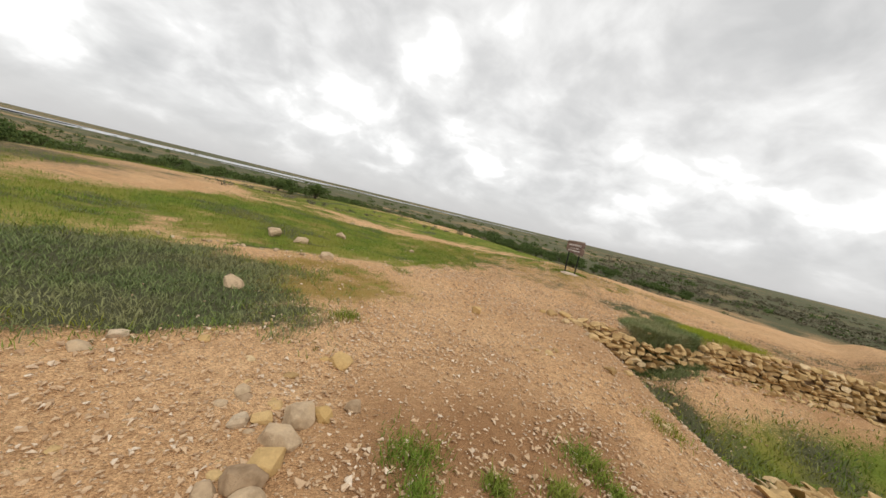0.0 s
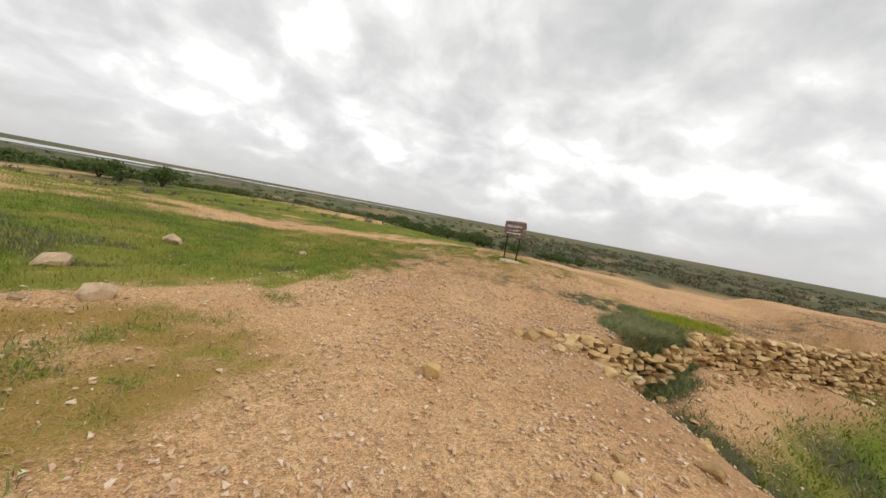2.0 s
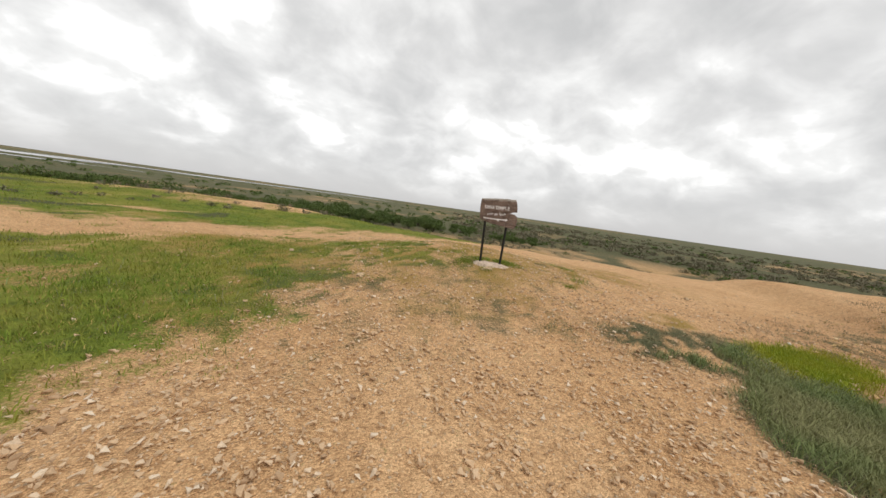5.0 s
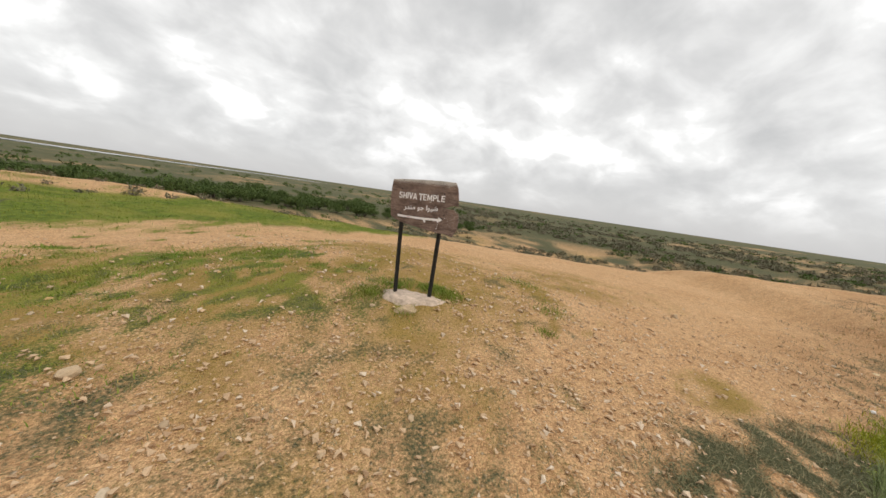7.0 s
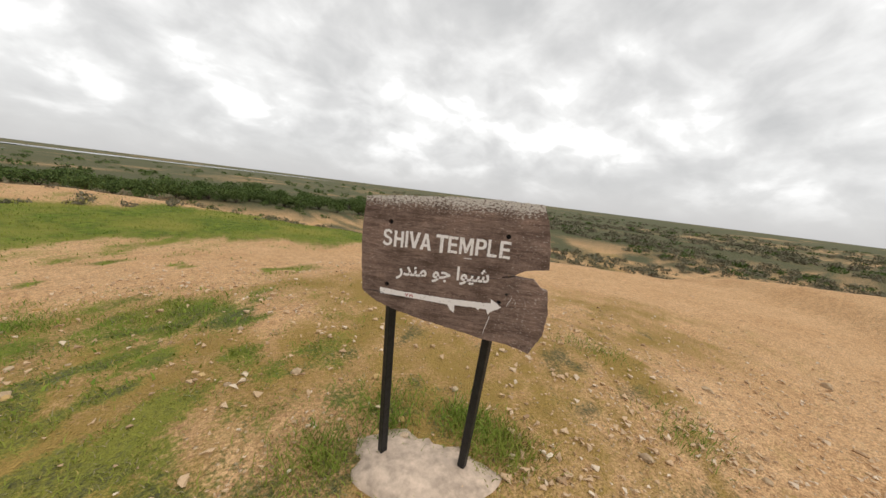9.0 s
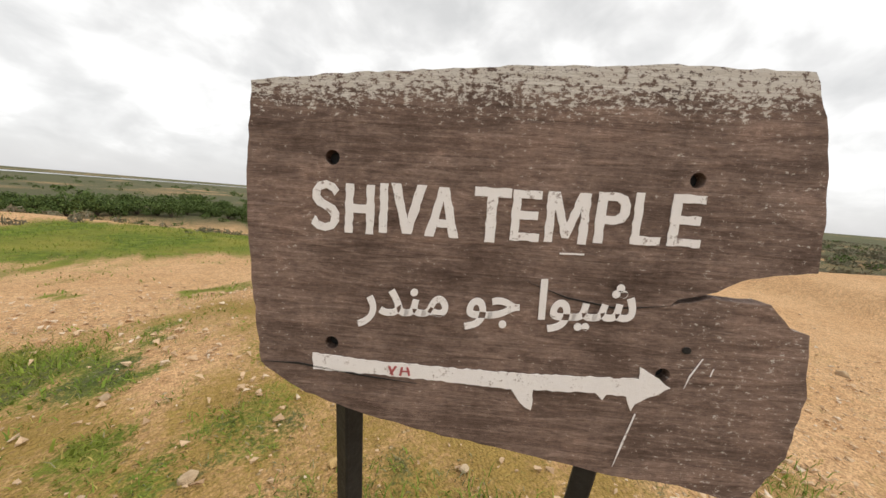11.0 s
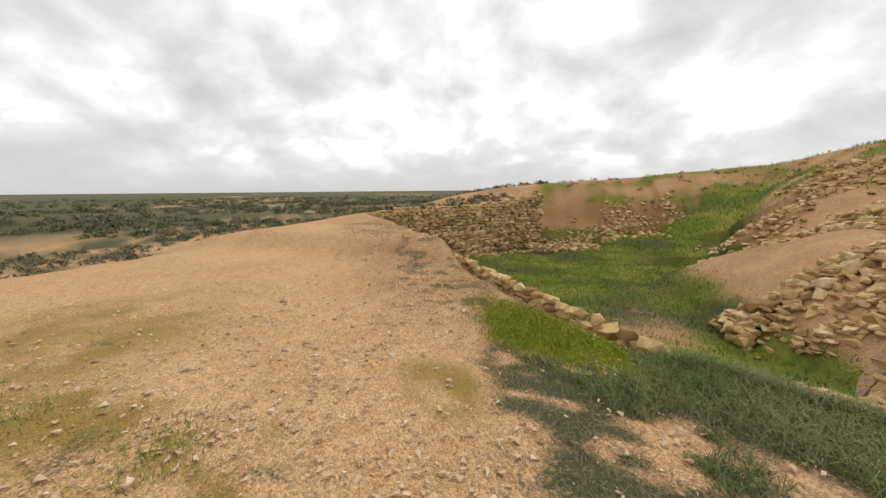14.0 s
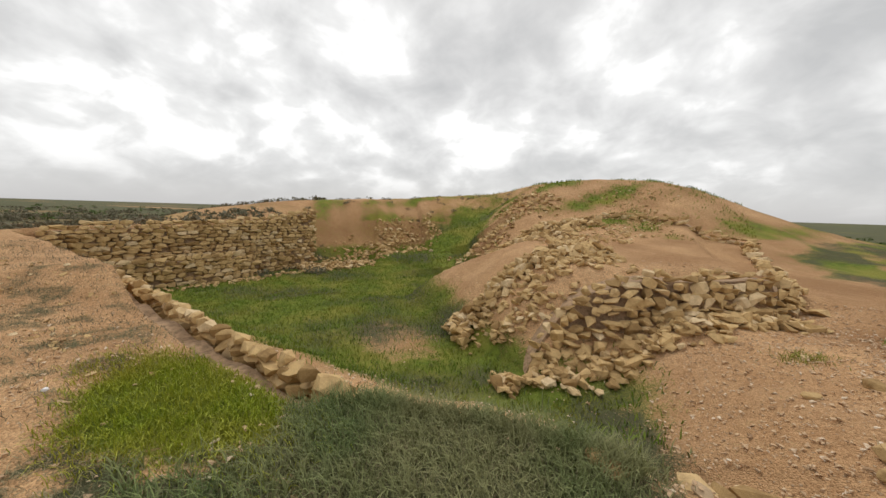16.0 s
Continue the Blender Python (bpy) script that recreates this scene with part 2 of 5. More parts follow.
    weeds = np.maximum(weeds, field * 0.75 * smooth(-0.15, -0.6, streak))
    lush = lush * (1 - 0.55 * field * smooth(0.1, 0.6, streak))
    weeds = np.maximum(weeds, spot(x, y, -20, -2, 5, 9, 0, 0.4, 46) * (0.45 + 0.35 * n1))
    weeds = np.maximum(weeds, spot(x, y, 1.0, -5.4, 0.7, 0.4, 20, 0.45, 47) * 0.85)
    # the pit
    fl = height(x, y)
    pit = smooth(-1.1, -1.75, fl) * np.where((x > -1.5) & (x < 18) & (y < -3) & (y > -24), 1, 0)
    up = spot(x, y, 12.5, -22.5, 2.2, 4.5, 0, 0.3, 13)
    pit = np.maximum(pit, up)
    bare = spot(x, y, 5.2, -8.6, 1.3, 0.8, -25, 0.5, 14)
    lush = np.maximum(lush, pit * (1 - 0.75 * bare) * 0.8)
    weeds = np.maximum(weeds, pit * np.clip(0.25 + 0.6 * n1, 0, 1))
    mound = np.where((y < -16) & (fl > 0.2), np.clip(0.25 + 0.9 * n1, 0, 0.9), 0) * (1 - spot(x, y, 0.3, -25.5, 1.8, 4, 5, 0.3, 15))
    lush = np.maximum(lush, mound * 0.75)
    west = smooth(-6.5, -9, x) * smooth(-12, -16, y)
    lush = np.maximum(lush, west * 0.7)
    out = smooth(24, 60, np.hypot(x + 2, y + 3))
    lush = np.maximum(lush, far * np.clip(0.3 + 0.4 * n1 + 0.5 * wobble(x, y, 9, 7), 0, 1) * (0.5 - 0.42 * out))
    weeds = np.maximum(weeds, out * np.clip(0.85 + 0.35 * wobble(x, y, 23, 7) + 0.35 * wobble(x * 0.25, y, 70, 9), 0, 1.0))
    east = smooth(15, 23, np.hypot(x + 2, y + 3)) * smooth(3, 9, x) * smooth(-7, -3, y)
    weeds = np.maximum(weeds, east * np.clip(0.5 + 0.5 * n1 + 0.3 * wobble(x, y, 6, 48), 0, 0.9))
    dry = np.maximum(dry, far * np.clip(0.30 - 0.6 * wobble(x, y, 7, 8), 0, 1) * (1 - 0.5 * out))
    dry = np.where(wobble(x * 0.3 + y * 0.2, y - x * 0.3, 45, 17) > 0.75, np.maximum(dry, 0.6 * out), dry)
    dry = np.clip(dry * (0.35 + 0.5 * smooth(0.3, 0.6, patch_noise(x, y, 0.8, 5)) + 0.4 * smooth(0.35, 0.6, patch_noise(x, y, 0.3, 6))), 0, 1)
    dark = spot(x, y, -3.4, -10.6, 1.5, 1.3, 0, 0.5, 16)
    dark = np.maximum(dark, spot(x, y, -3.6, -14, 1.2, 5, 0, 0.5, 17) * 0.7)
    dark = np.maximum(dark, 0.95 * smooth(-8.5, -15, y) * np.clip(0.65 + 0.5 * n1, 0, 1))
    dark = np.maximum(dark, 0.5 * spot(x, y, -0.9, -7.2, 1.4, 2.2, 10, 0.5, 68))
    dark = np.maximum(dark, 0.5 * smooth(2.2, 4.5, x) * smooth(-1.2, -3.2, y) * np.clip(0.7 + 0.5 * n2, 0, 1))
    return np.clip(lush, 0, 1), np.clip(weeds, 0, 1), np.clip(dry, 0, 1), np.clip(dark, 0, 1)


ZX, ZY, ZSTEP = -30.0, -34.0, 0.075
_gx, _gy = np.meshgrid(np.arange(ZX, 20, ZSTEP), np.arange(ZY, 20, ZSTEP))
ZONE_GRID = np.stack(zones(_gx, _gy)).astype(np.float32)


def zones_near(x, y):
    """The zones by the nearest cell of a fine grid: quick, for sowing."""
    i = np.clip(((np.asarray(y) - ZY) / ZSTEP).round().astype(int), 0, ZONE_GRID.shape[1] - 1)
    j = np.clip(((np.asarray(x) - ZX) / ZSTEP).round().astype(int), 0, ZONE_GRID.shape[2] - 1)
    return ZONE_GRID[:, i, j]


# ---- materials ----
def material(name):
    m = bpy.data.materials.new(name)
    m.use_nodes = True
    return m, nodes_of(m.node_tree), m.node_tree.links.new


def finish(add, color, rough, bump=None, metal=0.0, spec=0.3):
    b = add("ShaderNodeBsdfPrincipled", {"Base Color": color, "Roughness": rough, "Metallic": metal, "Specular IOR Level": spec})
    if bump is not None:
        b.inputs["Normal"].default_value = (0, 0, 0)
        b.id_data.links.new(bump, b.inputs["Normal"])
    add("ShaderNodeOutputMaterial", {0: b.outputs[0]})
    return b


def mixc(add, fac, a, b, blend="MIX"):
    n = add("ShaderNodeMix", data_type="RGBA", blend_type=blend)
    for i, v in ((0, fac), (6, a), (7, b)):
        if isinstance(v, bpy.types.NodeSocket):
            n.id_data.links.new(v, n.inputs[i])
        else:
            n.inputs[i].default_value = v if i == 0 else (*v, 1)
    return n.outputs[2]


def ground_material():
    m, add, link = material("earth_and_grass")
    pos = add("ShaderNodeNewGeometry").outputs["Position"]
    att = add("ShaderNodeAttribute", attribute_name="zone")
    z = add("ShaderNodeSeparateColor", {0: att.outputs["Color"]})
    big = add("ShaderNodeTexNoise", {"Vector": pos, "Scale": 0.55, "Detail": 5.0, "Roughness": 0.6})
    mid = add("ShaderNodeTexNoise", {"Vector": pos, "Scale": 4.5, "Detail": 6.0, "Roughness": 0.65})
    grit = add("ShaderNodeTexNoise", {"Vector": pos, "Scale": 42.0, "Detail": 4.0, "Roughness": 0.7})
    peb = add("ShaderNodeTexVoronoi", {"Vector": pos, "Scale": 24.0, "Randomness": 1.0})
    earth = ramp(add("ShaderNodeValToRGB", {0: mid.outputs["Fac"]}), [(0.3, (0.46, 0.26, 0.12)), (0.5, (0.66, 0.395, 0.195)), (0.7, (0.76, 0.50, 0.275))]).outputs[0]
    earth = mixc(add, 0.45, earth, ramp(add("ShaderNodeValToRGB", {0: grit.outputs["Fac"]}), [(0.3, (0.38, 0.22, 0.115)), (0.52, (0.64, 0.40, 0.215)), (0.72, (0.80, 0.595, 0.38))]).outputs[0])
    earth = mixc(add, 0.35, earth, ramp(add("ShaderNodeValToRGB", {0: big.outputs["Fac"]}), [(0.35, (0.56, 0.325, 0.15)), (0.65, (0.74, 0.49, 0.27))]).outputs[0])
    cells = add("ShaderNodeTexVoronoi", {"Vector": pos, "Scale": 75.0})
    cv = add("ShaderNodeSeparateColor", {0: cells.outputs["Color"]}).outputs["Red"]
    earth = mixc(add, 0.75, earth, ramp(add("ShaderNodeValToRGB", {0: cv}), [(0.0, (0.62, 0.58, 0.55)), (0.5, (1.0, 1.0, 1.0)), (1.0, (1.32, 1.34, 1.36))]).outputs[0], "MULTIPLY")
    cell2 = add("ShaderNodeTexVoronoi", {"Vector": pos, "Scale": 21.0})
    cv2 = add("ShaderNodeSeparateColor", {0: cell2.outputs["Color"]}).outputs["Green"]
    earth = mixc(add, 0.3, earth, ramp(add("ShaderNodeValToRGB", {0: cv2}), [(0.0, (0.66, 0.6, 0.56)), (0.5, (1.0, 1.0, 1.0)), (1.0, (1.25, 1.27, 1.3))]).outputs[0], "MULTIPLY")
    light = ramp(add("ShaderNodeValToRGB", {0: peb.outputs["Distance"]}), [(0.12, (1, 1, 1)), (0.3, (0, 0, 0))]).outputs[0]
    pick = ramp(add("ShaderNodeValToRGB", {0: peb.outputs["Color"]}), [(0.62, (0, 0, 0)), (0.68, (1, 1, 1))]).outputs[0]
    both = add("ShaderNodeMath", {0: light, 1: pick}, operation="MULTIPLY").outputs[0]
    earth = mixc(add, both, earth, (0.70, 0.53, 0.36))
    # tarnished, darker earth
    dk = add("ShaderNodeMath", {0: att.outputs["Alpha"], 1: 0.85}, operation="MULTIPLY").outputs[0]
    earth = mixc(add, dk, earth, mixc(add, mid.outputs["Fac"], (0.23, 0.115, 0.05), (0.40, 0.22, 0.105)))
    gr = mixc(add, ramp(add("ShaderNodeValToRGB", {0: mid.outputs["Fac"]}), [(0.35, (0, 0, 0)), (0.62, (1, 1, 1))]).outputs[0], (0.085, 0.12, 0.02), (0.19, 0.24, 0.035))
    gr = mixc(add, ramp(add("ShaderNodeValToRGB", {0: big.outputs["Fac"]}), [(0.42, (0, 0, 0)), (0.6, (1, 1, 1))]).outputs[0], gr, (0.26, 0.25, 0.05))
    wd = mixc(add, mid.outputs["Fac"], (0.062, 0.068, 0.034), (0.135, 0.13, 0.068))
    dr = mixc(add, mid.outputs["Fac"], (0.26, 0.175, 0.055), (0.44, 0.29, 0.085))

    def mask(v, lo, hi):
        # the grass breaks up at its edges
        s = add("ShaderNodeMath", {0: grit.outputs["Fac"], 1: 1.5, 2: -0.75}, operation="MULTIPLY_ADD").outputs[0]
        s2 = add("ShaderNodeMath", {0: mid.outputs["Fac"], 1: 0.8, 2: -0.4}, operation="MULTIPLY_ADD").outputs[0]
        t = add("ShaderNodeMath", {0: s, 1: s2}, operation="ADD").outputs[0]
        t = add("ShaderNodeMath", {0: v, 1: t}, operation="ADD").outputs[0]
        return add("ShaderNodeMapRange", {"Value": t, "From Min": lo, "From Max": hi}).outputs[0]
    c = mixc(add, mask(z.outputs["Blue"], 0.25, 0.85), earth, dr)
    c = mixc(add, mask(z.outputs["Red"], 0.2, 0.6), c, gr)
    c = mixc(add, mask(z.outputs["Green"], 0.25, 0.7), c, wd)
    hgt = add("ShaderNodeMath", {0: grit.outputs["Fac"], 1: 0.6, 2: both}, operation="MULTIPLY_ADD").outputs[0]
    hgt = add("ShaderNodeMath", {0: mid.outputs["Fac"], 1: 1.2, 2: hgt}, operation="MULTIPLY_ADD").outputs[0]
    hgt = add("ShaderNodeMath", {0: cells.outputs["Distance"], 1: -0.9, 2: hgt}, operation="MULTIPLY_ADD").outputs[0]
    hgt = add("ShaderNodeMath", {0: cell2.outputs["Distance"], 1: -0.4, 2: hgt}, operation="MULTIPLY_ADD").outputs[0]
    bump = add("ShaderNodeBump", {"Height": hgt, "Strength": 0.8, "Distance": 0.03}).outputs[0]
    finish(add, c, 0.95, bump, spec=0.1)
    return m


def stone_material(name, dark, mid_c, pale, grime=0.5):
    m, add, link = material(name)
    co = add("ShaderNodeTexCoord").outputs["Object"]
    rnd = add("ShaderNodeObjectInfo").outputs["Random"]
    isl = add("ShaderNodeNewGeometry").outputs["Random Per Island"]
    both = add("ShaderNodeMath", {0: rnd, 1: isl}, operation="ADD").outputs[0]
    one = add("ShaderNodeMath", {0: both}, operation="FRACT").outputs[0]
    pos = add("ShaderNodeNewGeometry").outputs["Position"]
    n = add("ShaderNodeTexNoise", {"Vector": pos, "Scale": 9.0, "Detail": 6.0, "Roughness": 0.65})
    f = add("ShaderNodeTexNoise", {"Vector": pos, "Scale": 55.0, "Detail": 4.0, "Roughness": 0.7})
    base = ramp(add("ShaderNodeValToRGB", {0: one}), [(0.0, dark), (0.3, mid_c), (0.75, mid_c), (1.0, pale)]).outputs[0]
    st = ramp(add("ShaderNodeValToRGB", {0: n.outputs["Fac"]}), [(0.35, (0.55, 0.5, 0.45)), (0.55, (1, 1, 1)), (0.75, (1.2, 1.16, 1.08))]).outputs[0]
    c = mixc(add, grime, base, st, "MULTIPLY")
    c = mixc(add, 0.3, c, ramp(add("ShaderNodeValToRGB", {0: f.outputs["Fac"]}), [(0.3, (0.6, 0.6, 0.6)), (0.7, (1.25, 1.25, 1.25))]).outputs[0], "MULTIPLY")
    hh = add("ShaderNodeMath", {0: f.outputs["Fac"], 1: 0.4, 2: n.outputs["Fac"]}, operation="MULTIPLY_ADD").outputs[0]
    bump = add("ShaderNodeBump", {"Height": hh, "Strength": 0.6, "Distance": 0.03}).outputs[0]
    finish(add, c, 0.9, bump, spec=0.2)
    return m


def blade_material(name, a, b, dry):
    m, add, link = material(name)
    g = add("ShaderNodeNewGeometry")
    n = add("ShaderNodeTexNoise", {"Vector": g.outputs["Position"], "Scale": 0.9, "Detail": 3.0})
    c = mixc(add, g.outputs["Random Per Island"], a, b)
    k = ramp(add("ShaderNodeValToRGB", {0: n.outputs["Fac"]}), [(0.45, (0, 0, 0)), (0.62, (0.7, 0.7, 0.7))]).outputs[0]
    c = mixc(add, k, c, dry)
    finish(add, c, 0.75, spec=0.15)
    return m


def plain_material(name, color, rough=0.8, vary=0.25, scale=12.0, metal=0.0):
    m, add, link = material(name)
    pos = add("ShaderNodeNewGeometry").outputs["Position"]
    n = add("ShaderNodeTexNoise", {"Vector": pos, "Scale": scale, "Detail": 6.0, "Roughness": 0.65})
    lo, hi = tuple(v * (1 - vary) for v in color), tuple(min(v * (1 + vary), 1) for v in color)
    c = ramp(add("ShaderNodeValToRGB", {0: n.outputs["Fac"]}), [(0.3, lo), (0.7, hi)]).outputs[0]
    bump = add("ShaderNodeBump", {"Height": n.outputs["Fac"], "Strength": 0.4, "Distance": 0.01}).outputs[0]
    finish(add, c, rough, bump, metal=metal)
    return m


def board_material():
    m, add, link = material("weathered_brown_wood")
    co = add("ShaderNodeTexCoord").outputs["Object"]

    def noise_at(scale, size, detail, rough=0.65, distort=0.0):
        v = add("ShaderNodeMapping", {"Vector": co, "Scale": scale}).outputs[0]
        return add("ShaderNodeTexNoise", {"Vector": v, "Scale": size, "Detail": detail, "Roughness": rough, "Distortion": distort}).outputs["Fac"]
    grain = noise_at((5.0, 30.0, 34.0), 2.4, 9.0, 0.78, 1.0)
    wave = noise_at((2.0, 5.0, 14.0), 2.2, 4.0, 0.6, 2.2)
    blot = noise_at((1.0, 1.0, 1.5), 6.5, 8.0, 0.72)
    streak = noise_at((26.0, 5.0, 3.0), 1.0, 5.0, 0.6, 0.6)
    fleck = noise_at((1.0, 1.0, 1.8), 95.0, 5.0, 0.8)
    where = noise_at((1.0, 1.0, 1.0), 7.0, 3.0)
    crack = noise_at((3.0, 10.0, 90.0), 1.5, 3.0, 0.5, 1.6)
    c = ramp(add("ShaderNodeValToRGB", {0: grain}), [(0.3, (0.12, 0.081, 0.066)), (0.5, (0.195, 0.136, 0.111)), (0.7, (0.30, 0.215, 0.178))]).outputs[0]
    c = mixc(add, 0.9, c, ramp(add("ShaderNodeValToRGB", {0: blot}), [(0.33, (0.45, 0.42, 0.4)), (0.5, (1, 1, 1)), (0.68, (1.4, 1.36, 1.33))]).outputs[0], "MULTIPLY")
    c = mixc(add, 0.5, c, ramp(add("ShaderNodeValToRGB", {0: wave}), [(0.42, (0.55, 0.52, 0.5)), (0.5, (1.1, 1.1, 1.1)), (0.6, (0.9, 0.9, 0.9))]).outputs[0], "MULTIPLY")
    c = mixc(add, 0.2, c, ramp(add("ShaderNodeValToRGB", {0: streak}), [(0.35, (0.6, 0.58, 0.56)), (0.6, (1.15, 1.13, 1.1))]).outputs[0], "MULTIPLY")
    c = mixc(add, 0.45, c, ramp(add("ShaderNodeValToRGB", {0: crack}), [(0.30, (0.35, 0.33, 0.32)), (0.36, (1, 1, 1))]).outputs[0], "MULTIPLY")
    c = mixc(add, 0.75, c, ramp(add("ShaderNodeValToRGB", {0: fleck}), [(0.3, (0.5, 0.48, 0.47)), (0.5, (1, 1, 1)), (0.7, (1.45, 1.43, 1.4))]).outputs[0], "MULTIPLY")
    # bleached and flaked along the top edge, scuffed here and there below it
    sep = add("ShaderNodeSeparateXYZ", {0: co})
    rise = add("ShaderNodeMath", {0: sep.outputs["X"], 1: -0.055, 2: sep.outputs["Z"]}, operation="MULTIPLY_ADD").outputs[0]
    edge = add("ShaderNodeMapRange", {"Value": rise, "From Min": 0.036, "From Max": 0.088}).outputs[0]
    e2 = add("ShaderNodeMath", {0: fleck, 1: 3.4, 2: -1.97}, operation="MULTIPLY_ADD").outputs[0]
    right = add("ShaderNodeMapRange", {"Value": sep.outputs["X"], "From Min": 0.25, "From Max": 0.56, "To Max": 0.10}).outputs[0]
    e2 = add("ShaderNodeMath", {0: e2, 1: right}, operation="ADD").outputs[0]
    e3 = add("ShaderNodeMath", {0: edge, 1: 0.62, 2: e2}, operation="MULTIPLY_ADD").outputs[0]
    e5 = add("ShaderNodeMath", {0: where, 1: 0.55, 2: -0.22}, operation="MULTIPLY_ADD").outputs[0]
    e6 = add("ShaderNodeMath", {0: e3, 1: e5}, operation="ADD").outputs[0]
    e4 = add("ShaderNodeMapRange", {"Value": e6, "From Min": 0.20, "From Max": 0.38}).outputs[0]
    c = mixc(add, e4, c, (0.60, 0.56, 0.51))
    hh = add("ShaderNodeMath", {0: crack, 1: 0.6, 2: grain}, operation="MULTIPLY_ADD").outputs[0]
    bump = add("ShaderNodeBump", {"Height": hh, "Strength": 0.6, "Distance": 0.004}).outputs[0]
    finish(add, c, 0.85, bump, spec=0.2)
    return m


def worn_paint():
    """White paint, scuffed through to the wood in small flecks."""
    m, add, link = material("white_paint")
    pos = add("ShaderNodeTexCoord").outputs["Object"]
    n = add("ShaderNodeTexNoise", {"Vector": pos, "Scale": 130.0, "Detail": 6.0, "Roughness": 0.75})
    b = add("ShaderNodeTexNoise", {"Vector": pos, "Scale": 22.0, "Detail": 4.0, "Roughness": 0.6})
    t = add("ShaderNodeMath", {0: b.outputs["Fac"], 1: 0.6, 2: n.outputs["Fac"]}, operation="MULTIPLY_ADD").outputs[0]
    wear = ramp(add("ShaderNodeValToRGB", {0: t}), [(0.90, (0, 0, 0)), (0.98, (0.8, 0.8, 0.8))]).outputs[0]
    base = mixc(add, b.outputs["Fac"], (0.76, 0.72, 0.71), (0.88, 0.85, 0.83))
    c = mixc(add, wear, base, (0.24, 0.17, 0.14))
    bump = add("ShaderNodeBump", {"Height": n.outputs["Fac"], "Strength": 0.3, "Distance": 0.002}).outputs[0]
    finish(add, c, 0.75, bump, spec=0.2)
    return m


GROUND = ground_material()
STONE = stone_material("sandstone_rubble", (0.30, 0.185, 0.075), (0.56, 0.385, 0.18), (0.70, 0.54, 0.33))
PALE_STONE = stone_material("pale_limestone", (0.36, 0.25, 0.15), (0.50, 0.37, 0.235), (0.60, 0.48, 0.34), 0.6)
YELLOW_STONE = stone_material("yellow_sandstone", (0.45, 0.29, 0.11), (0.55, 0.37, 0.16), (0.6, 0.43, 0.22), 0.3)
CORE = plain_material("packed_rubble_earth", (0.33, 0.22, 0.13), 0.95, 0.45, 14)
PEBBLE = stone_material("pebbles", (0.38, 0.245, 0.14), (0.60, 0.42, 0.26), (0.76, 0.63, 0.48), 0.3)
LUSH = blade_material("lush_grass", (0.10, 0.16, 0.02), (0.21, 0.28, 0.04), (0.28, 0.26, 0.05))
BRIGHT = blade_material("bright_grass", (0.20, 0.27, 0.02), (0.38, 0.42, 0.04), (0.42, 0.37, 0.06))
WEED = blade_material("dark_weeds", (0.09, 0.13, 0.046), (0.225, 0.265, 0.098), (0.29, 0.27, 0.13))
GREY_WEED = blade_material("grey_green_weeds", (0.13, 0.14, 0.07), (0.27, 0.255, 0.14), (0.34, 0.27, 0.15))
DRY = blade_material("dry_grass", (0.33, 0.235, 0.07), (0.48, 0.36, 0.115), (0.30, 0.27, 0.08))
LEAF = blade_material("bush_leaves", (0.04, 0.07, 0.018), (0.11, 0.15, 0.042), (0.08, 0.11, 0.03))
SCRUB = blade_material("grey_scrub", (0.10, 0.10, 0.06), (0.19, 0.175, 0.11), (0.18, 0.145, 0.10))
BARK = plain_material("bark", (0.09, 0.07, 0.05), 0.9)
WOOD = board_material()
BLACK = plain_material("black_painted_steel", (0.016, 0.016, 0.016), 0.55, 0.5, 40)
PAINT = worn_paint()
RED = plain_material("faded_red_ink", (0.45, 0.12, 0.12), 0.7)
CONCRETE = plain_material("stained_concrete", (0.50, 0.39, 0.30), 0.9, 0.35, 16)
WATER, _add, _l = material("shallow_water")
finish(_add, (0.30, 0.30, 0.29, 1), 0.12, spec=0.6)


# ---- helpers of this scene ----
def mesh_from(name, bm, mat):
    me = bpy.data.meshes.new(name)
    bm.to_mesh(me)
    bm.free()
    me.materials.append(mat)
    return me


def part(name, bm, mat, parent, label=""):
    ob = new(name, mesh_from(name, bm, mat))
    ob.parent = parent
    return tagged(ob, label) if label else ob


def from_arrays(name, verts, faces, mat, flat=True):
    me = bpy.data.meshes.new(name)
    me.from_pydata(verts, [], faces)
    me.materials.append(mat)
    if not flat:
        me.shade_smooth()
    return me


# ---- ground: one sheet to the horizon ----
def lines(a, b, step, reach):
    inner = list(np.arange(a, b + 1e-6, step))
    lo, hi, s = [], [], step
    x, y = a, b
    while b - a and max(-x, y) < reach:
        s *= 1.16
        x, y = x - s, y + s
        lo.append(x)
        hi.append(y)
    return np.array(lo[::-1] + inner + hi)


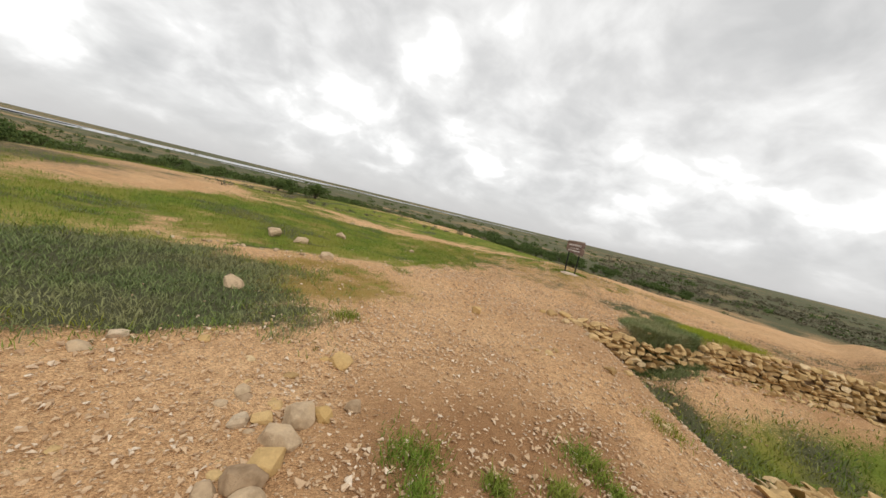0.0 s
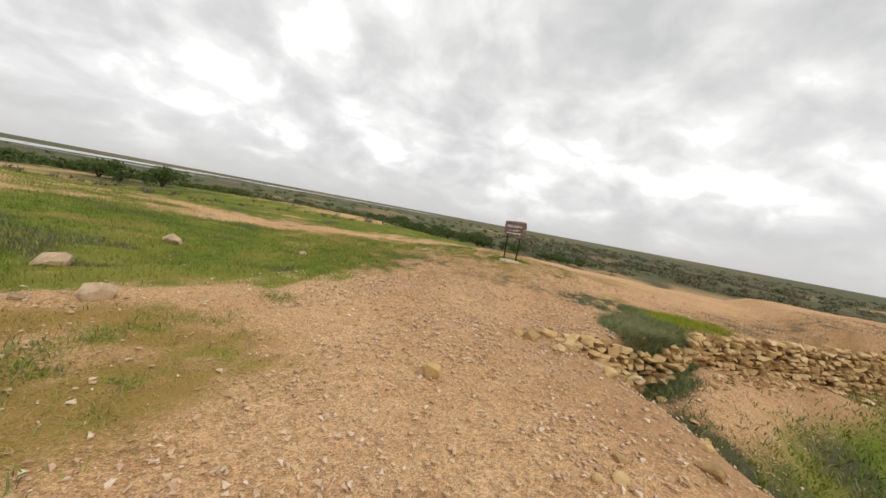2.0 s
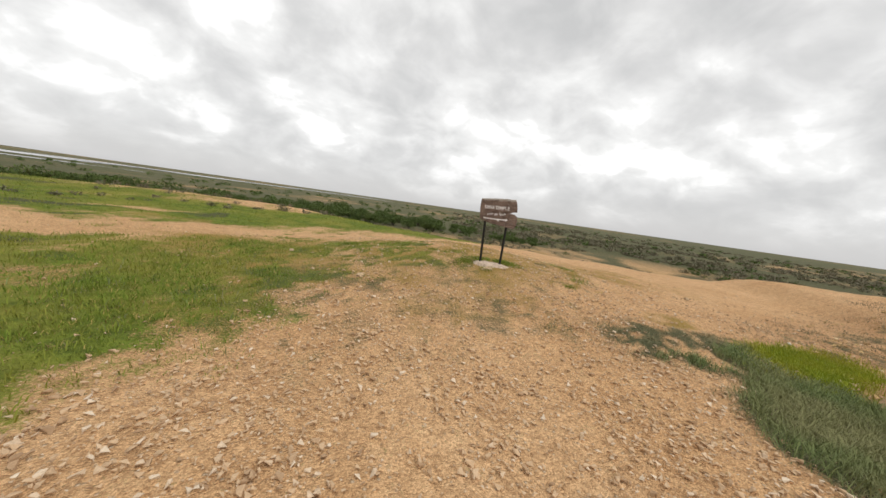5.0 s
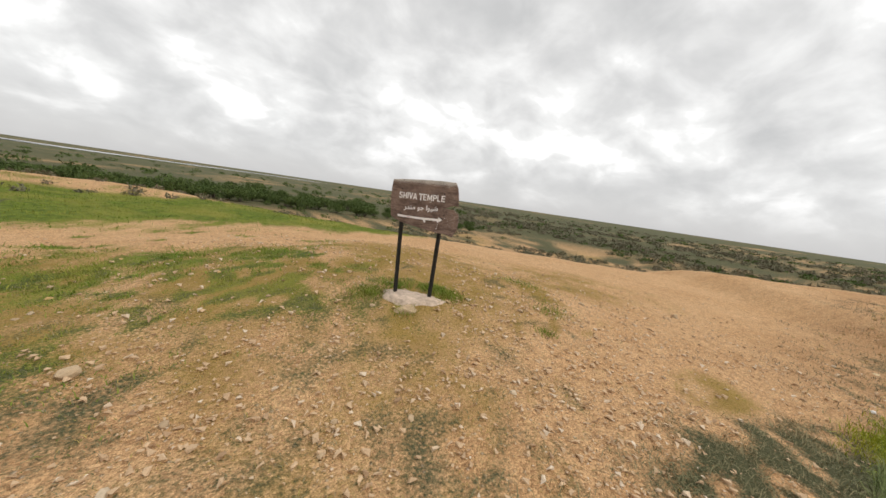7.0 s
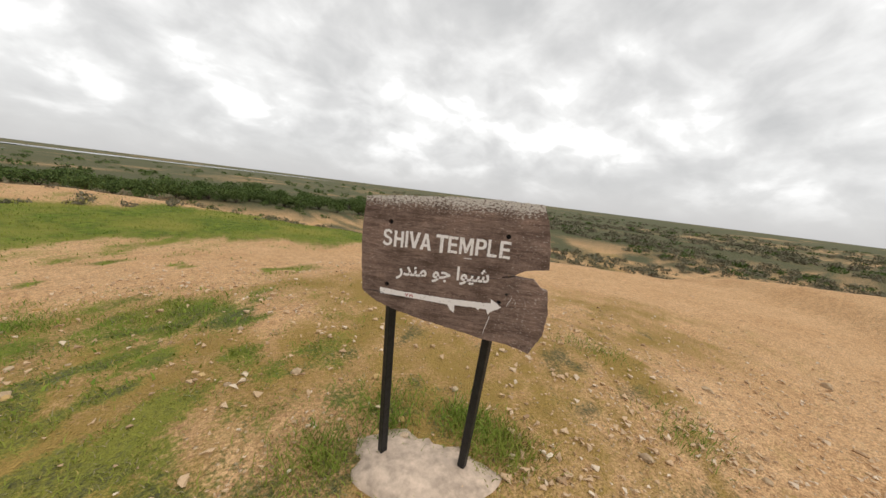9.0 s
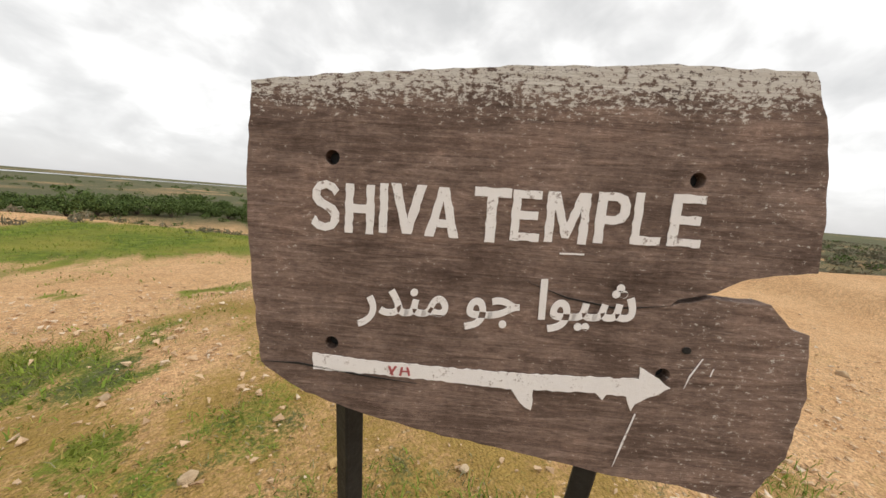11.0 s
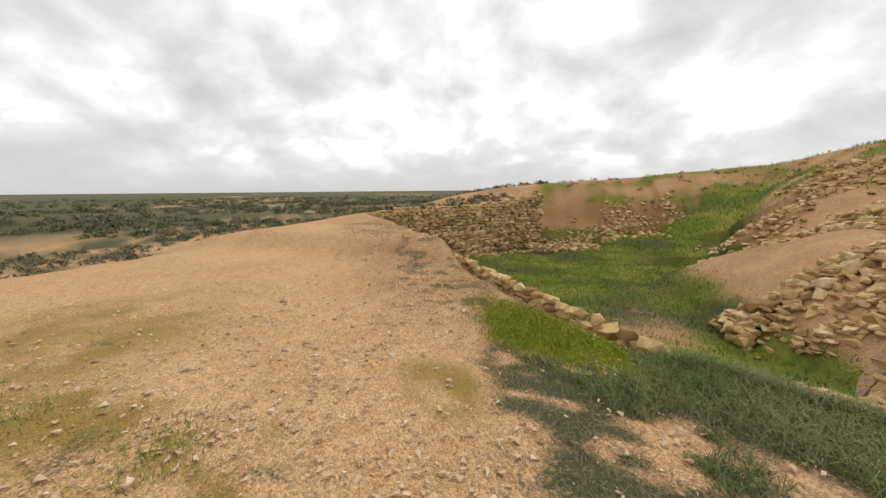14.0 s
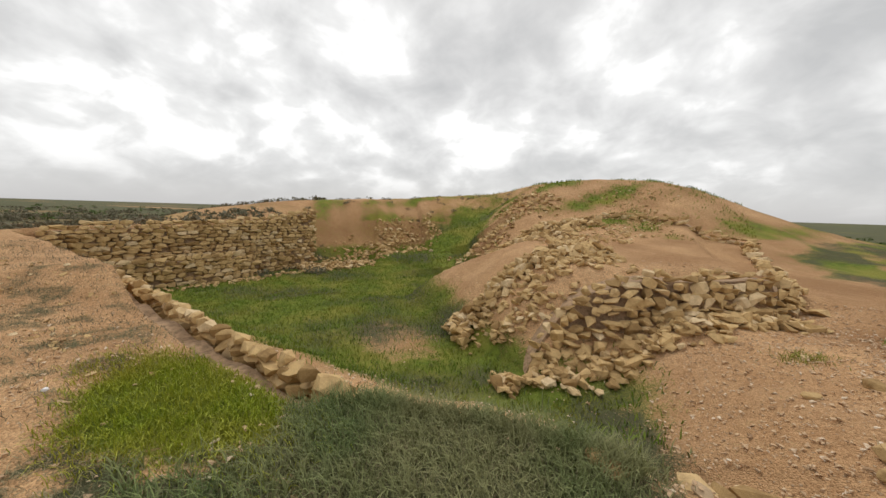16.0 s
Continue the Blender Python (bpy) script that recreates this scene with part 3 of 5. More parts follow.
def build_ground():
    xs, ys = lines(-10.5, 18.5, 0.13, 3500), lines(-24, 6, 0.13, 3500)
    gx, gy = np.meshgrid(xs, ys)
    gz = height(gx.ravel(), gy.ravel())
    fine = np.where((np.abs(gx.ravel() - 4) < 16) & (np.abs(gy.ravel() + 9) < 18), 1, 0)
    gz = gz + fine * (0.012 * wobble(gx.ravel(), gy.ravel(), 0.35, 11) + 0.008 * np.random.rand(gz.size))
    verts = np.column_stack([gx.ravel(), gy.ravel(), gz])
    nx, ny = len(xs), len(ys)
    i = (np.arange(ny - 1)[:, None] * nx + np.arange(nx - 1)[None]).ravel()
    faces = np.column_stack([i, i + 1, i + nx + 1, i + nx])
    me = from_arrays("ground", verts.tolist(), faces.tolist(), GROUND, flat=False)
    lu, we, dr, dk = zones(gx.ravel(), gy.ravel())
    at = me.color_attributes.new("zone", "FLOAT_COLOR", "POINT")
    at.data.foreach_set("color", np.column_stack([lu, we, dr, dk]).ravel().astype(np.float32))
    return tagged(new("ground", me), "dry stony earth with patches of green and yellowed grass", "ground", kind="structure")


ground = build_ground()


# ---- stones ----
def stone_mesh(name, mat, seed, flat=0.6, n=13):
    """An angular block about 1 long, lying on its broad side."""
    rng = random.Random(seed)
    bm = bmesh.new()
    for _ in range(n):
        v = Vector((rng.gauss(0, 1), rng.gauss(0, 1), rng.gauss(0, 1))).normalized()
        v = Vector([math.copysign(abs(c) ** 0.68, c) for c in v])
        bm.verts.new((v.x * 0.5, v.y * 0.42, v.z * 0.5 * flat))
    r = bmesh.ops.convex_hull(bm, input=bm.verts[:])
    bmesh.ops.delete(bm, geom=[g for g in r["geom_interior"] if isinstance(g, bmesh.types.BMVert)], context="VERTS")
    bmesh.ops.recalc_face_normals(bm, faces=bm.faces)
    return mesh_from(name, bm, mat)


WALL_STONES = [stone_mesh("stone", STONE, s, 0.55) for s in range(10)]


def stuff_of(name, meshes, places, mat, label, category):
    """Many small pieces joined into one mesh."""
    verts, faces = [], []
    base = [(np.array([v.co for v in me.vertices]), [tuple(p.vertices) for p in me.polygons]) for me in meshes]
    total = 0
    for k, m in places:
        co, fs = base[k % len(base)]
        mm = np.array(m)
        verts.append(co @ mm[:3, :3].T + mm[:3, 3])
        faces += [tuple(i + total for i in f) for f in fs]
        total += len(co)
    me = from_arrays(name, np.concatenate(verts).tolist(), faces, mat)
    return tagged(new(name, me), label, category, kind="stuff")


def matrix(loc, turn, size):
    return Matrix.LocRotScale(loc, Euler(turn), size)


def wall_places(rng, a, b, base, top, lean=0.12, rough=0.14, width=(0.16, 0.38), course=(0.09, 0.15)):
    """Courses of uneven stones on the face of a wall from a to b; the face looks to the right of a > b."""
    ax, ay = a
    bx, by = b
    length = math.hypot(bx - ax, by - ay)
    dx, dy = (bx - ax) / length, (by - ay) / length
    nx, ny = dy, -dx
    out = []
    lo = min(base(s * length / 20) for s in range(21))
    hi = max(top(s * length / 20) for s in range(21))
    z = lo - 0.08
    while z < hi + 0.1:
        hgt = rng.uniform(*course)
        s = rng.uniform(-0.1, 0.1)
        while s < length:
            w = rng.uniform(*width) * (1.25 if rng.random() < 0.15 else 1)
            mid = s + w / 2
            if base(mid) - 0.12 < z < top(mid) + rng.uniform(-0.06, 0.05) and rng.random() > 0.02:
                out_by = rng.uniform(-0.05, 0.05) - lean * max(z - base(mid), 0)
                p = (ax + dx * mid + nx * out_by, ay + dy * mid + ny * out_by, z + hgt / 2)
                turn = (rng.uniform(-rough, rough), rng.uniform(-rough, rough), math.atan2(dy, dx) + rng.uniform(-rough, rough) * 1.5)
                p = (p[0], p[1], p[2] + rng.uniform(-rough, rough) * 0.12)
                hgt2 = hgt * rng.uniform(1 - rough, 1 + rough)
                out.append((rng.randrange(10), matrix(p, turn, (w * 1.12, rng.uniform(0.2, 0.3), hgt2 * 2.15))))
            s += w * 0.95
        z += hgt * 0.92
    return out


def stone_wall(name, label, a, b, base_at, top_at, near, seed, lean=0.12, **how):
    rng = random.Random(seed)
    whole = math.hypot(b[0] - a[0], b[1] - a[1])
    ss = np.linspace(0, whole, 60)
    lows, highs = [base_at(q) for q in ss], [top_at(q) for q in ss]

    def base(q):
        return float(np.interp(q, ss, lows))

    def top(q):
        return float(np.interp(q, ss, highs))
    places = wall_places(rng, a, b, base, top, lean, **how)
    # the earth-filled core behind the face
    length = math.hypot(b[0] - a[0], b[1] - a[1])
    dx, dy = (b[0] - a[0]) / length, (b[1] - a[1]) / length
    nx, ny = dy, -dx
    bm = bmesh.new()
    n = 40
    rings = []
    for k in range(n + 1):
        s = length * k / n
        x, y, lo, hi = a[0] + dx * s, a[1] + dy * s, base(s) - 0.3, top(s) - 0.12
        ring = []
        back = 0.12 + lean * max(hi - lo - 0.3, 0)
        for off, z in ((-0.10, lo), (-back, hi - 0.06), (-back - 0.5, hi - 0.06), (-back - 0.5, lo)):
            ring.append(bm.verts.new((x + nx * off, y + ny * off, z)))
        rings.append(ring)
    for r0, r1 in zip(rings, rings[1:]):
        for i in range(4):
            bm.faces.new((r0[i], r1[i], r1[(i + 1) % 4], r0[(i + 1) % 4]))
    bm.faces.new(rings[0])
    bm.faces.new(rings[-1][::-1])
    bmesh.ops.recalc_face_normals(bm, faces=bm.faces)
    wall = tagged(new(name, mesh_from(name, bm, CORE)), label, "stone wall", kind="structure")
    places.sort(key=lambda q: (q[1].translation - Vector(near)).length)
    for k, m in places[:300]:
        ob = new("stone", WALL_STONES[k])
        ob.parent = wall
        ob.matrix_local = m
    if places[300:]:
        ob = stuff_of("stones", WALL_STONES, places[300:], STONE, "small yellow-brown stones of the same wall", "")
        ob.parent = wall
    return wall


def along(a, b):
    length = math.hypot(b[0] - a[0], b[1] - a[1])
    return lambda s: (a[0] + (b[0] - a[0]) * s / length, a[1] + (b[1] - a[1]) * s / length)


def build_walls():
    tops = [(-1.6, -0.5), (-0.6, -0.56), (0.2, -0.74), (1.6, -0.7), (2.3, -0.5), (4.6, -0.47), (8.5, -0.46), (17.0, -0.4)]
    for k, (a, b) in enumerate(zip(W1, W1[1:])):
        f = along(a, b)
        low = k < 2
        stone_wall("wall_north", "low dry-laid wall of yellow-brown stones, tumbled at its end" if low else "dry-laid wall of yellow-brown stones in rough courses", a, b,
                   lambda s: max(h(f(s)[0], f(s)[1] - 0.4) - 0.05, -1.75),
                   lambda s: float(np.interp(f(s)[0], [p[0] for p in tops], [p[1] for p in tops])) + 0.04 * math.sin(s * 5.1 + k), (b[0] - 1.0, b[1] - 0.5, -1), 11 + 30 * k,
                   width=(0.13, 0.31) if k < 4 else (0.16, 0.38), course=(0.075, 0.13) if k < 4 else (0.09, 0.15), rough=0.3 if low else 0.16)
    d, e = W2
    stone_wall("wall_east", "tall retaining wall of small yellow-brown stones with a narrow ledge", d, e,
               lambda s: h(16.6, d[1] - s) - 0.1, lambda s: h(17.5, d[1] - s) + 0.05, (16, -8, -1), 13, lean=0.05, width=(0.22, 0.46), course=(0.13, 0.21))
    # the lower part of the east wall stands forward and carries the ledge
    stone_wall("wall_east", "lower stage of the stone retaining wall below the ledge", (16.45, -4.8), (16.45, -10.5),
               lambda s: h(16.2, -4.8 - s) - 0.1, lambda s: -1.15 - 0.02 * s, (16, -8, -1), 14, lean=0.03, width=(0.22, 0.46), course=(0.13, 0.21))
    p, q = RUIN
    m = along(p, q)
    stone_wall("wall_ruin_front", "tumbled front wall of a ruined platform in yellow-brown rubble", p, q,
               lambda s: h(m(s)[0] + RN[0] * 0.3, m(s)[1] + RN[1] * 0.3) - 0.1,
               lambda s: h(m(s)[0] - RN[0] * 1.6, m(s)[1] - RN[1] * 1.6) - 0.25 + 0.3 * min(s / 3, 1), (-1, -10, -0.5), 15,
               lean=0.6, rough=0.45, width=(0.13, 0.4), course=(0.09, 0.17))
    stone_wall("wall_ruin_side", "rough side wall of the ruined platform beside the trail", (-2.1, -12.1), (-2.6, -21.5),
               lambda s: h(-2.5 - 0.05 * s, -12.1 - s) - 0.1, lambda s: h(-1.5 - 0.05 * s, -12.1 - s) + 0.12, (-2, -12, 0), 16, lean=0.3, rough=0.4, width=(0.2, 0.5), course=(0.12, 0.2))
    stone_wall("wall_ruin_back", "low line of stones across the back of the platform", (3.4, -22.4), (-2.6, -21.5),
               lambda s: h(3.4 - s * 0.99, -22.2 + s * 0.14) - 0.1, lambda s: h(3.4 - s * 0.99, -22.4 + s * 0.14) + 0.28, (0, -22, 0), 17, rough=0.3, width=(0.2, 0.5), course=(0.12, 0.18))


build_walls()


# ---- sign ----
def build_sign():
    sign = tagged(new("signpost"), "weathered brown wooden direction sign on two black steel posts", "sign")
    ud = Vector((0.719, -0.695, 0.012)).normalized()
    face = Vector((-0.695, -0.719, 0)).normalized()
    upv = ud.cross(face)
    upv = upv if upv.z > 0 else -upv
    mat = Matrix((ud, -face, upv)).transposed().to_4x4()
    mat.translation = Vector((-0.148, -0.150, 1.10))        # the upper left bolt hole
    outline = [(-.101, .085), (.027, .099), (.153, .109), (.214, .115), (.324, .119), (.387, .123), (.438, .122), (.533, .123), (.558, .066), (.576, -.026), (.583, -.096),
               (.520, -.107), (.497, -.115), (.474, -.129), (.431, -.143), (.420, -.151), (.470, -.137), (.508, -.141), (.537, -.138), (.566, -.168), (.588, -.172),
               (.602, -.253), (.594, -.336), (.555, -.412), (.500, -.396), (.456, -.389), (.386, -.388), (.26, -.367), (.146, -.353), (.051, -.336), (-.03, -.312),
               (-.086, -.281), (-.093, -.272), (-.105, -.149), (-.110, -.033)]
    pts = []
    rng = random.Random(4)
    for i, (u, v) in enumerate(outline):
        u2, v2 = outline[(i + 1) % len(outline)]
        n = max(1, int(math.hypot(u2 - u, v2 - v) / 0.012))
        for j in range(n):
            t = j / n
            pts.append((u + (u2 - u) * t + rng.uniform(-.0012, .0012), v + (v2 - v) * t + rng.uniform(-.0012, .0012)))
    holes = [(0.0, 0.0), (0.43, 0.0), (0.004, -0.238), (0.428, -0.24)]
    bm = bmesh.new()
    front = [bm.verts.new((u, 0, v)) for u, v in pts]
    edges = [bm.edges.new((front[i], front[(i + 1) % len(front)])) for i in range(len(front))]
    for hu, hv in holes:
        ring = [bm.verts.new((hu + 0.0092 * math.cos(a), 0, hv + 0.0092 * math.sin(a))) for a in np.linspace(0, 2 * math.pi, 13)[:-1]]
        edges += [bm.edges.new((ring[i], ring[(i + 1) % 12])) for i in range(12)]
    bmesh.ops.triangle_fill(bm, use_beauty=True, edges=edges)
    r = bmesh.ops.extrude_face_region(bm, geom=bm.faces[:])
    for v in r["geom"]:
        if isinstance(v, bmesh.types.BMVert):
            v.co.y += 0.028
    bmesh.ops.recalc_face_normals(bm, faces=bm.faces)
    board = part("board", bm, WOOD, sign, "brown board with split, broken edge and flaking paint")
    board.matrix_world = mat

    def stroke(name, poly, label="", m=PAINT):
        b = bmesh.new()
        vs = [b.verts.new((u, -0.0012, v)) for u, v in poly]
        es = [b.edges.new((vs[i], vs[(i + 1) % len(vs)])) for i in range(len(vs))]
        bmesh.ops.triangle_fill(b, use_beauty=True, edges=es)
        rr = bmesh.ops.extrude_face_region(b, geom=b.faces[:])
        for v in rr["geom"]:
            if isinstance(v, bmesh.types.BMVert):
                v.co.y += 0.001
        bmesh.ops.recalc_face_normals(b, faces=b.faces)
        return part(name, b, m, board, label)

    def rough_edge(poly, by, seed):
        """The same outline, cut finer and a little uneven, as a brush leaves it."""
        rg = random.Random(seed)
        out = []
        for (u, v), (u2, v2) in zip(poly, poly[1:] + poly[:1]):
            n = max(1, int(math.hypot(u2 - u, v2 - v) / 0.006))
            out += [(u + (u2 - u) * j / n + (rg.uniform(-by, by) if j else 0), v + (v2 - v) * j / n + (rg.uniform(-by, by) if j else 0)) for j in range(n)]
        return out

    shapes = {
        "H": [(0, 0), (0, 1), (.27, 1), (.27, .6), (.73, .6), (.73, 1), (1, 1), (1, 0), (.73, 0), (.73, .42), (.27, .42), (.27, 0)],
        "I": [(0, 0), (0, 1), (1, 1), (1, 0)],
        "V": [(0, 1), (.27, 1), (.5, .3), (.73, 1), (1, 1), (.63, 0), (.37, 0)],
        "T": [(.36, 0), (.36, .83), (0, .83), (0, 1), (1, 1), (1, .83), (.64, .83), (.64, 0)],
        "E": [(0, 0), (0, 1), (.97, 1), (.97, .84), (.28, .84), (.28, .6), (.9, .6), (.9, .43), (.28, .43), (.28, .16), (1, .16), (1, 0)],
        "M": [(0, 0), (0, 1), (.27, 1), (.5, .4), (.73, 1), (1, 1), (1, 0), (.8, 0), (.8, .66), (.58, .1), (.42, .1), (.2, .66), (.2, 0)],
        "L": [(0, 0), (0, 1), (.28, 1), (.28, .17), (1, .17), (1, 0)],
        "S": [(0, .12), (.2, .02), (.5, -.02), (.8, .04), (.98, .2), (.98, .38), (.82, .52), (.45, .62), (.29, .71), (.33, .82), (.52, .86), (.72, .8), (.8, .72), (.96, .84),
              (.8, .96), (.5, 1.02), (.22, .97), (.04, .82), (.03, .64), (.2, .5), (.56, .4), (.71, .3), (.67, .18), (.46, .14), (.24, .2), (.14, .3)]}

    def letter(ch, u0, u1, v0, tall):
        rings = {"A": ([(0, 0), (.36, 1), (.64, 1), (1, 0), (.73, 0), (.66, .2), (.34, .2), (.27, 0)], [(.39, .36), (.61, .36), (.5, .74)]),
                 "P": ([(0, 0), (0, 1), (.62, 1), (.88, .94), (1, .78), (1, .6), (.88, .45), (.62, .39), (.29, .39), (.29, 0)], [(.29, .55), (.58, .55), (.71, .62), (.71, .77), (.58, .84), (.29, .84)])}.get(ch, (shapes.get(ch),))
        b = bmesh.new()
        es = []
        for k, ring in enumerate(rings):
            pts = rough_edge([(u0 + (u1 - u0) * p, v0 + tall * q) for p, q in ring], 0.0008, 3 + k + int(u0 * 1000))
            vs = [b.verts.new((u, -0.0012, v)) for u, v in pts]
            es += [b.edges.new((vs[i], vs[(i + 1) % len(vs)])) for i in range(len(vs))]
        bmesh.ops.triangle_fill(b, use_beauty=True, edges=es)
        rr = bmesh.ops.extrude_face_region(b, geom=b.faces[:])
        for v in rr["geom"]:
            if isinstance(v, bmesh.types.BMVert):
                v.co.y += 0.001
        bmesh.ops.recalc_face_normals(b, faces=b.faces)
        part("letter", b, PAINT, board, "white painted letter " + ch)

    def lettering(name, body, u, v, size, squeeze, bold, label, width=None, rise=0.0):
        cu = bpy.data.curves.new(name, "FONT")
        cu.body, cu.size, cu.offset, cu.extrude = body, size, bold, 0.0006
        cu.resolution_u = 3
        tmp = bpy.data.objects.new(name, cu)
        scene.collection.objects.link(tmp)
        bpy.context.view_layer.update()
        me = bpy.data.meshes.new_from_object(tmp.evaluated_get(bpy.context.evaluated_depsgraph_get()))
        bpy.data.objects.remove(tmp)
        co = np.array([q.co for q in me.vertices])
        lo, hi = co.min(0), co.max(0)
        k = (width / (hi[0] - lo[0])) if width else squeeze
        for q in me.vertices:
            q.co = (u + (q.co.x - lo[0]) * k, -0.0012 - q.co.z, v + (q.co.y - lo[1]) + rise * (q.co.x - lo[0]) / (hi[0] - lo[0]))
        me.materials.clear()
        me.materials.append(PAINT)
        ob = new(name, me)
        ob.parent = board
        return tagged(ob, label)

    base, tall = -0.0885, 0.0625
    for ch, u0, u1, dv in (("S", -.025, .011, -.001), ("H", .018, .054, -.002), ("I", .061, .071, .001), ("V", .074, .118, .002), ("A", .118, .160, .001),
                           ("T", .176, .220, -.001), ("E", .222, .257, .004), ("M", .263, .313, .005), ("P", .321, .359, .008), ("L", .364, .398, .010), ("E", .406, .444, .011)):
        letter(ch, u0, u1, base + dv, tall * (1.06 if ch == "T" else 0.97))
    lettering("script_lettering", "\ufead\ufeaa\ufee8\ufee3 \ufeee\ufe9f \ufe8d\ufeee\ufef4\ufeb7", 0.037, -0.212, 0.068, 1, 0.0016, "white painted script reading the same name", 0.346, 0.022)
    arrow = [(-.021, -.254), (.058, -.2575), (.238, -.256), (.400, -.248), (.399, -.232), (.418, -.242), (.440, -.256), (.400, -.282), (.396, -.292), (.388, -.273),
             (.363, -.273), (.359, -.281), (.349, -.272), (.271, -.276), (.271, -.305), (.256, -.296), (.243, -.278), (.171, -.277), (.058, -.276), (-.020, -.277)]
    stroke("arrow", rough_edge(arrow, 0.0011, 6), "white painted arrow with a drip of paint")
    for q in ([(.081, -.263), (.084, -.262), (.089, -.274), (.086, -.275)], [(.090, -.261), (.093, -.262), (.086, -.273), (.083, -.273)], [(.098, -.262), (.101, -.262), (.099, -.274), (.096, -.274)],
              [(.105, -.261), (.108, -.262), (.111, -.273), (.108, -.273)], [(.097, -.267), (.110, -.266), (.110, -.268), (.097, -.269)]):
        stroke("ink_mark", q, "small scrawl of faded red ink", RED).location.y = -0.0008
    # splits in the wood and thin runs of paint
    for q in ([(-.088, -.272), (-.04, -.2695), (.05, -.2785), (.12, -.2835), (.05, -.2805), (-.04, -.272)], [(.420, -.151), (.36, -.158), (.30, -.150), (.25, -.135), (.30, -.152), (.36, -.160)]):
        stroke("split", q, "dark open split along the grain", BLACK)
    for q in ([(.4715, -.214), (.4725, -.214), (.4605, -.240), (.456, -.255), (.4595, -.238)], [(.4865, -.226), (.4875, -.2255), (.485, -.236), (.484, -.236)],
              [(.4015, -.296), (.403, -.296), (.393, -.340), (.384, -.374), (.3905, -.340)], [(.284, -.0955), (.313, -.0945), (.313, -.0965), (.284, -.0975)]):
        stroke("paint_run", q, "thin run of white paint")
    knot = [(.451 + .0055 * math.cos(w), -.205 + .0045 * math.sin(w)) for w in np.linspace(0, 2 * math.pi, 11)[:-1]]
    stroke("nail_hole", knot, "small dark nail hole", BLACK)

    # posts
    for (u, v0), (bx, by) in (((0.005, 0.02), (0.0, 0.0)), ((0.43, 0.02), (0.29, -0.24))):
        topp = mat @ Vector((u, 0.045, v0))
        foot = Vector((bx, by, -0.2))
        ax = (topp - foot).normalized()
        b = bmesh.new()
        bmesh.ops.create_cube(b, size=1)
        for q in b.verts:
            q.co = (q.co.x * 0.034, q.co.y * 0.034, (q.co.z + 0.5) * (topp - foot).length)
        bmesh.ops.bevel(b, geom=b.edges[:], offset=0.003, segments=1, affect="EDGES")
        p = part("post", b, BLACK, sign, "black painted square steel post")
        p.matrix_world = Matrix.Translation(foot) @ ax.to_track_quat("Z", "Y").to_matrix().to_4x4() @ pose(0, 0, 0, 0, 0, -40)
    for hu, hv in holes:
        b = bmesh.new()
        bmesh.ops.create_cone(b, cap_ends=True, segments=12, radius1=0.0075, radius2=0.0075, depth=0.012)
        p = part("bolt", b, BLACK, sign)
        p.matrix_world = mat @ pose(hu, 0.02, hv, 90)
    return sign


build_sign()


# ---- slab at the foot of the sign ----
def build_slab():
    rng = random.Random(8)
    bm = bmesh.new()
    top, low = [], []
    cx, cy = 0.12, -0.16
    for k in range(36):
        a = 2 * math.pi * k / 36
        r = 1 + 0.10 * math.sin(3 * a + 1) + 0.07 * math.sin(7 * a) + rng.uniform(-0.04, 0.04)
        u, v = 0.34 * r * math.cos(a), 0.20 * r * math.sin(a)
        x, y = cx + u * 0.74 + v * 0.67, cy - u * 0.67 + v * 0.74
        top.append(bm.verts.new((x, y, -0.035 + rng.uniform(-0.012, 0.008))))
        low.append(bm.verts.new((cx + (x - cx) * 1.12, cy + (y - cy) * 1.12, -0.25)))
    mid = [bm.verts.new((cx + (v.co.x - cx) * 0.55, cy + (v.co.y - cy) * 0.55, -0.006 + rng.uniform(-0.008, 0.008))) for v in top]
    c = bm.verts.new((cx, cy, 0.0))
    for k in range(36):
        j = (k + 1) % 36
        bm.faces.new((low[k], low[j], top[j], top[k]))
        bm.faces.new((top[k], top[j], mid[j], mid[k]))
        bm.faces.new((mid[k], mid[j], c))
    bmesh.ops.recalc_face_normals(bm, faces=bm.faces)
    me = mesh_from("footing_slab", bm, CONCRETE)
    me.shade_smooth()
    tagged(new("footing_slab", me), "rough stained concrete footing around the sign posts", "footing")


build_slab()


# ---- loose rocks ----
def rock_mesh(name, mat, seed, flat=0.7, n=34):
    rng = random.Random(seed)
    bm = bmesh.new()
    for _ in range(n):
        v = Vector((rng.gauss(0, 1), rng.gauss(0, 1), rng.gauss(0, 1))).normalized()
        v = Vector([math.copysign(abs(c) ** 0.9, c) for c in v]) * rng.uniform(0.72, 1.1)
        bm.verts.new((v.x * 0.5, v.y * 0.4, v.z * 0.5 * flat))
    r = bmesh.ops.convex_hull(bm, input=bm.verts[:])
    bmesh.ops.delete(bm, geom=[g for g in r["geom_interior"] if isinstance(g, bmesh.types.BMVert)], context="VERTS")
    bmesh.ops.bevel(bm, geom=bm.edges[:], offset=0.014, segments=1, affect="EDGES")
    bmesh.ops.recalc_face_normals(bm, faces=bm.faces)
    return mesh_from(name, bm, mat)


def rock(name, label, x, y, size, mat, seed, flat=0.7, group="", sink=0.3):
    ob = new(name, rock_mesh(name, mat, seed, flat))
    ob.matrix_world = matrix((x, y, h(x, y) + size * flat * (0.5 - sink)), (0.1 * math.sin(seed), 0.1 * math.cos(seed), seed * 1.7), (size, size, size))
    return tagged(ob, label, "rock", group)


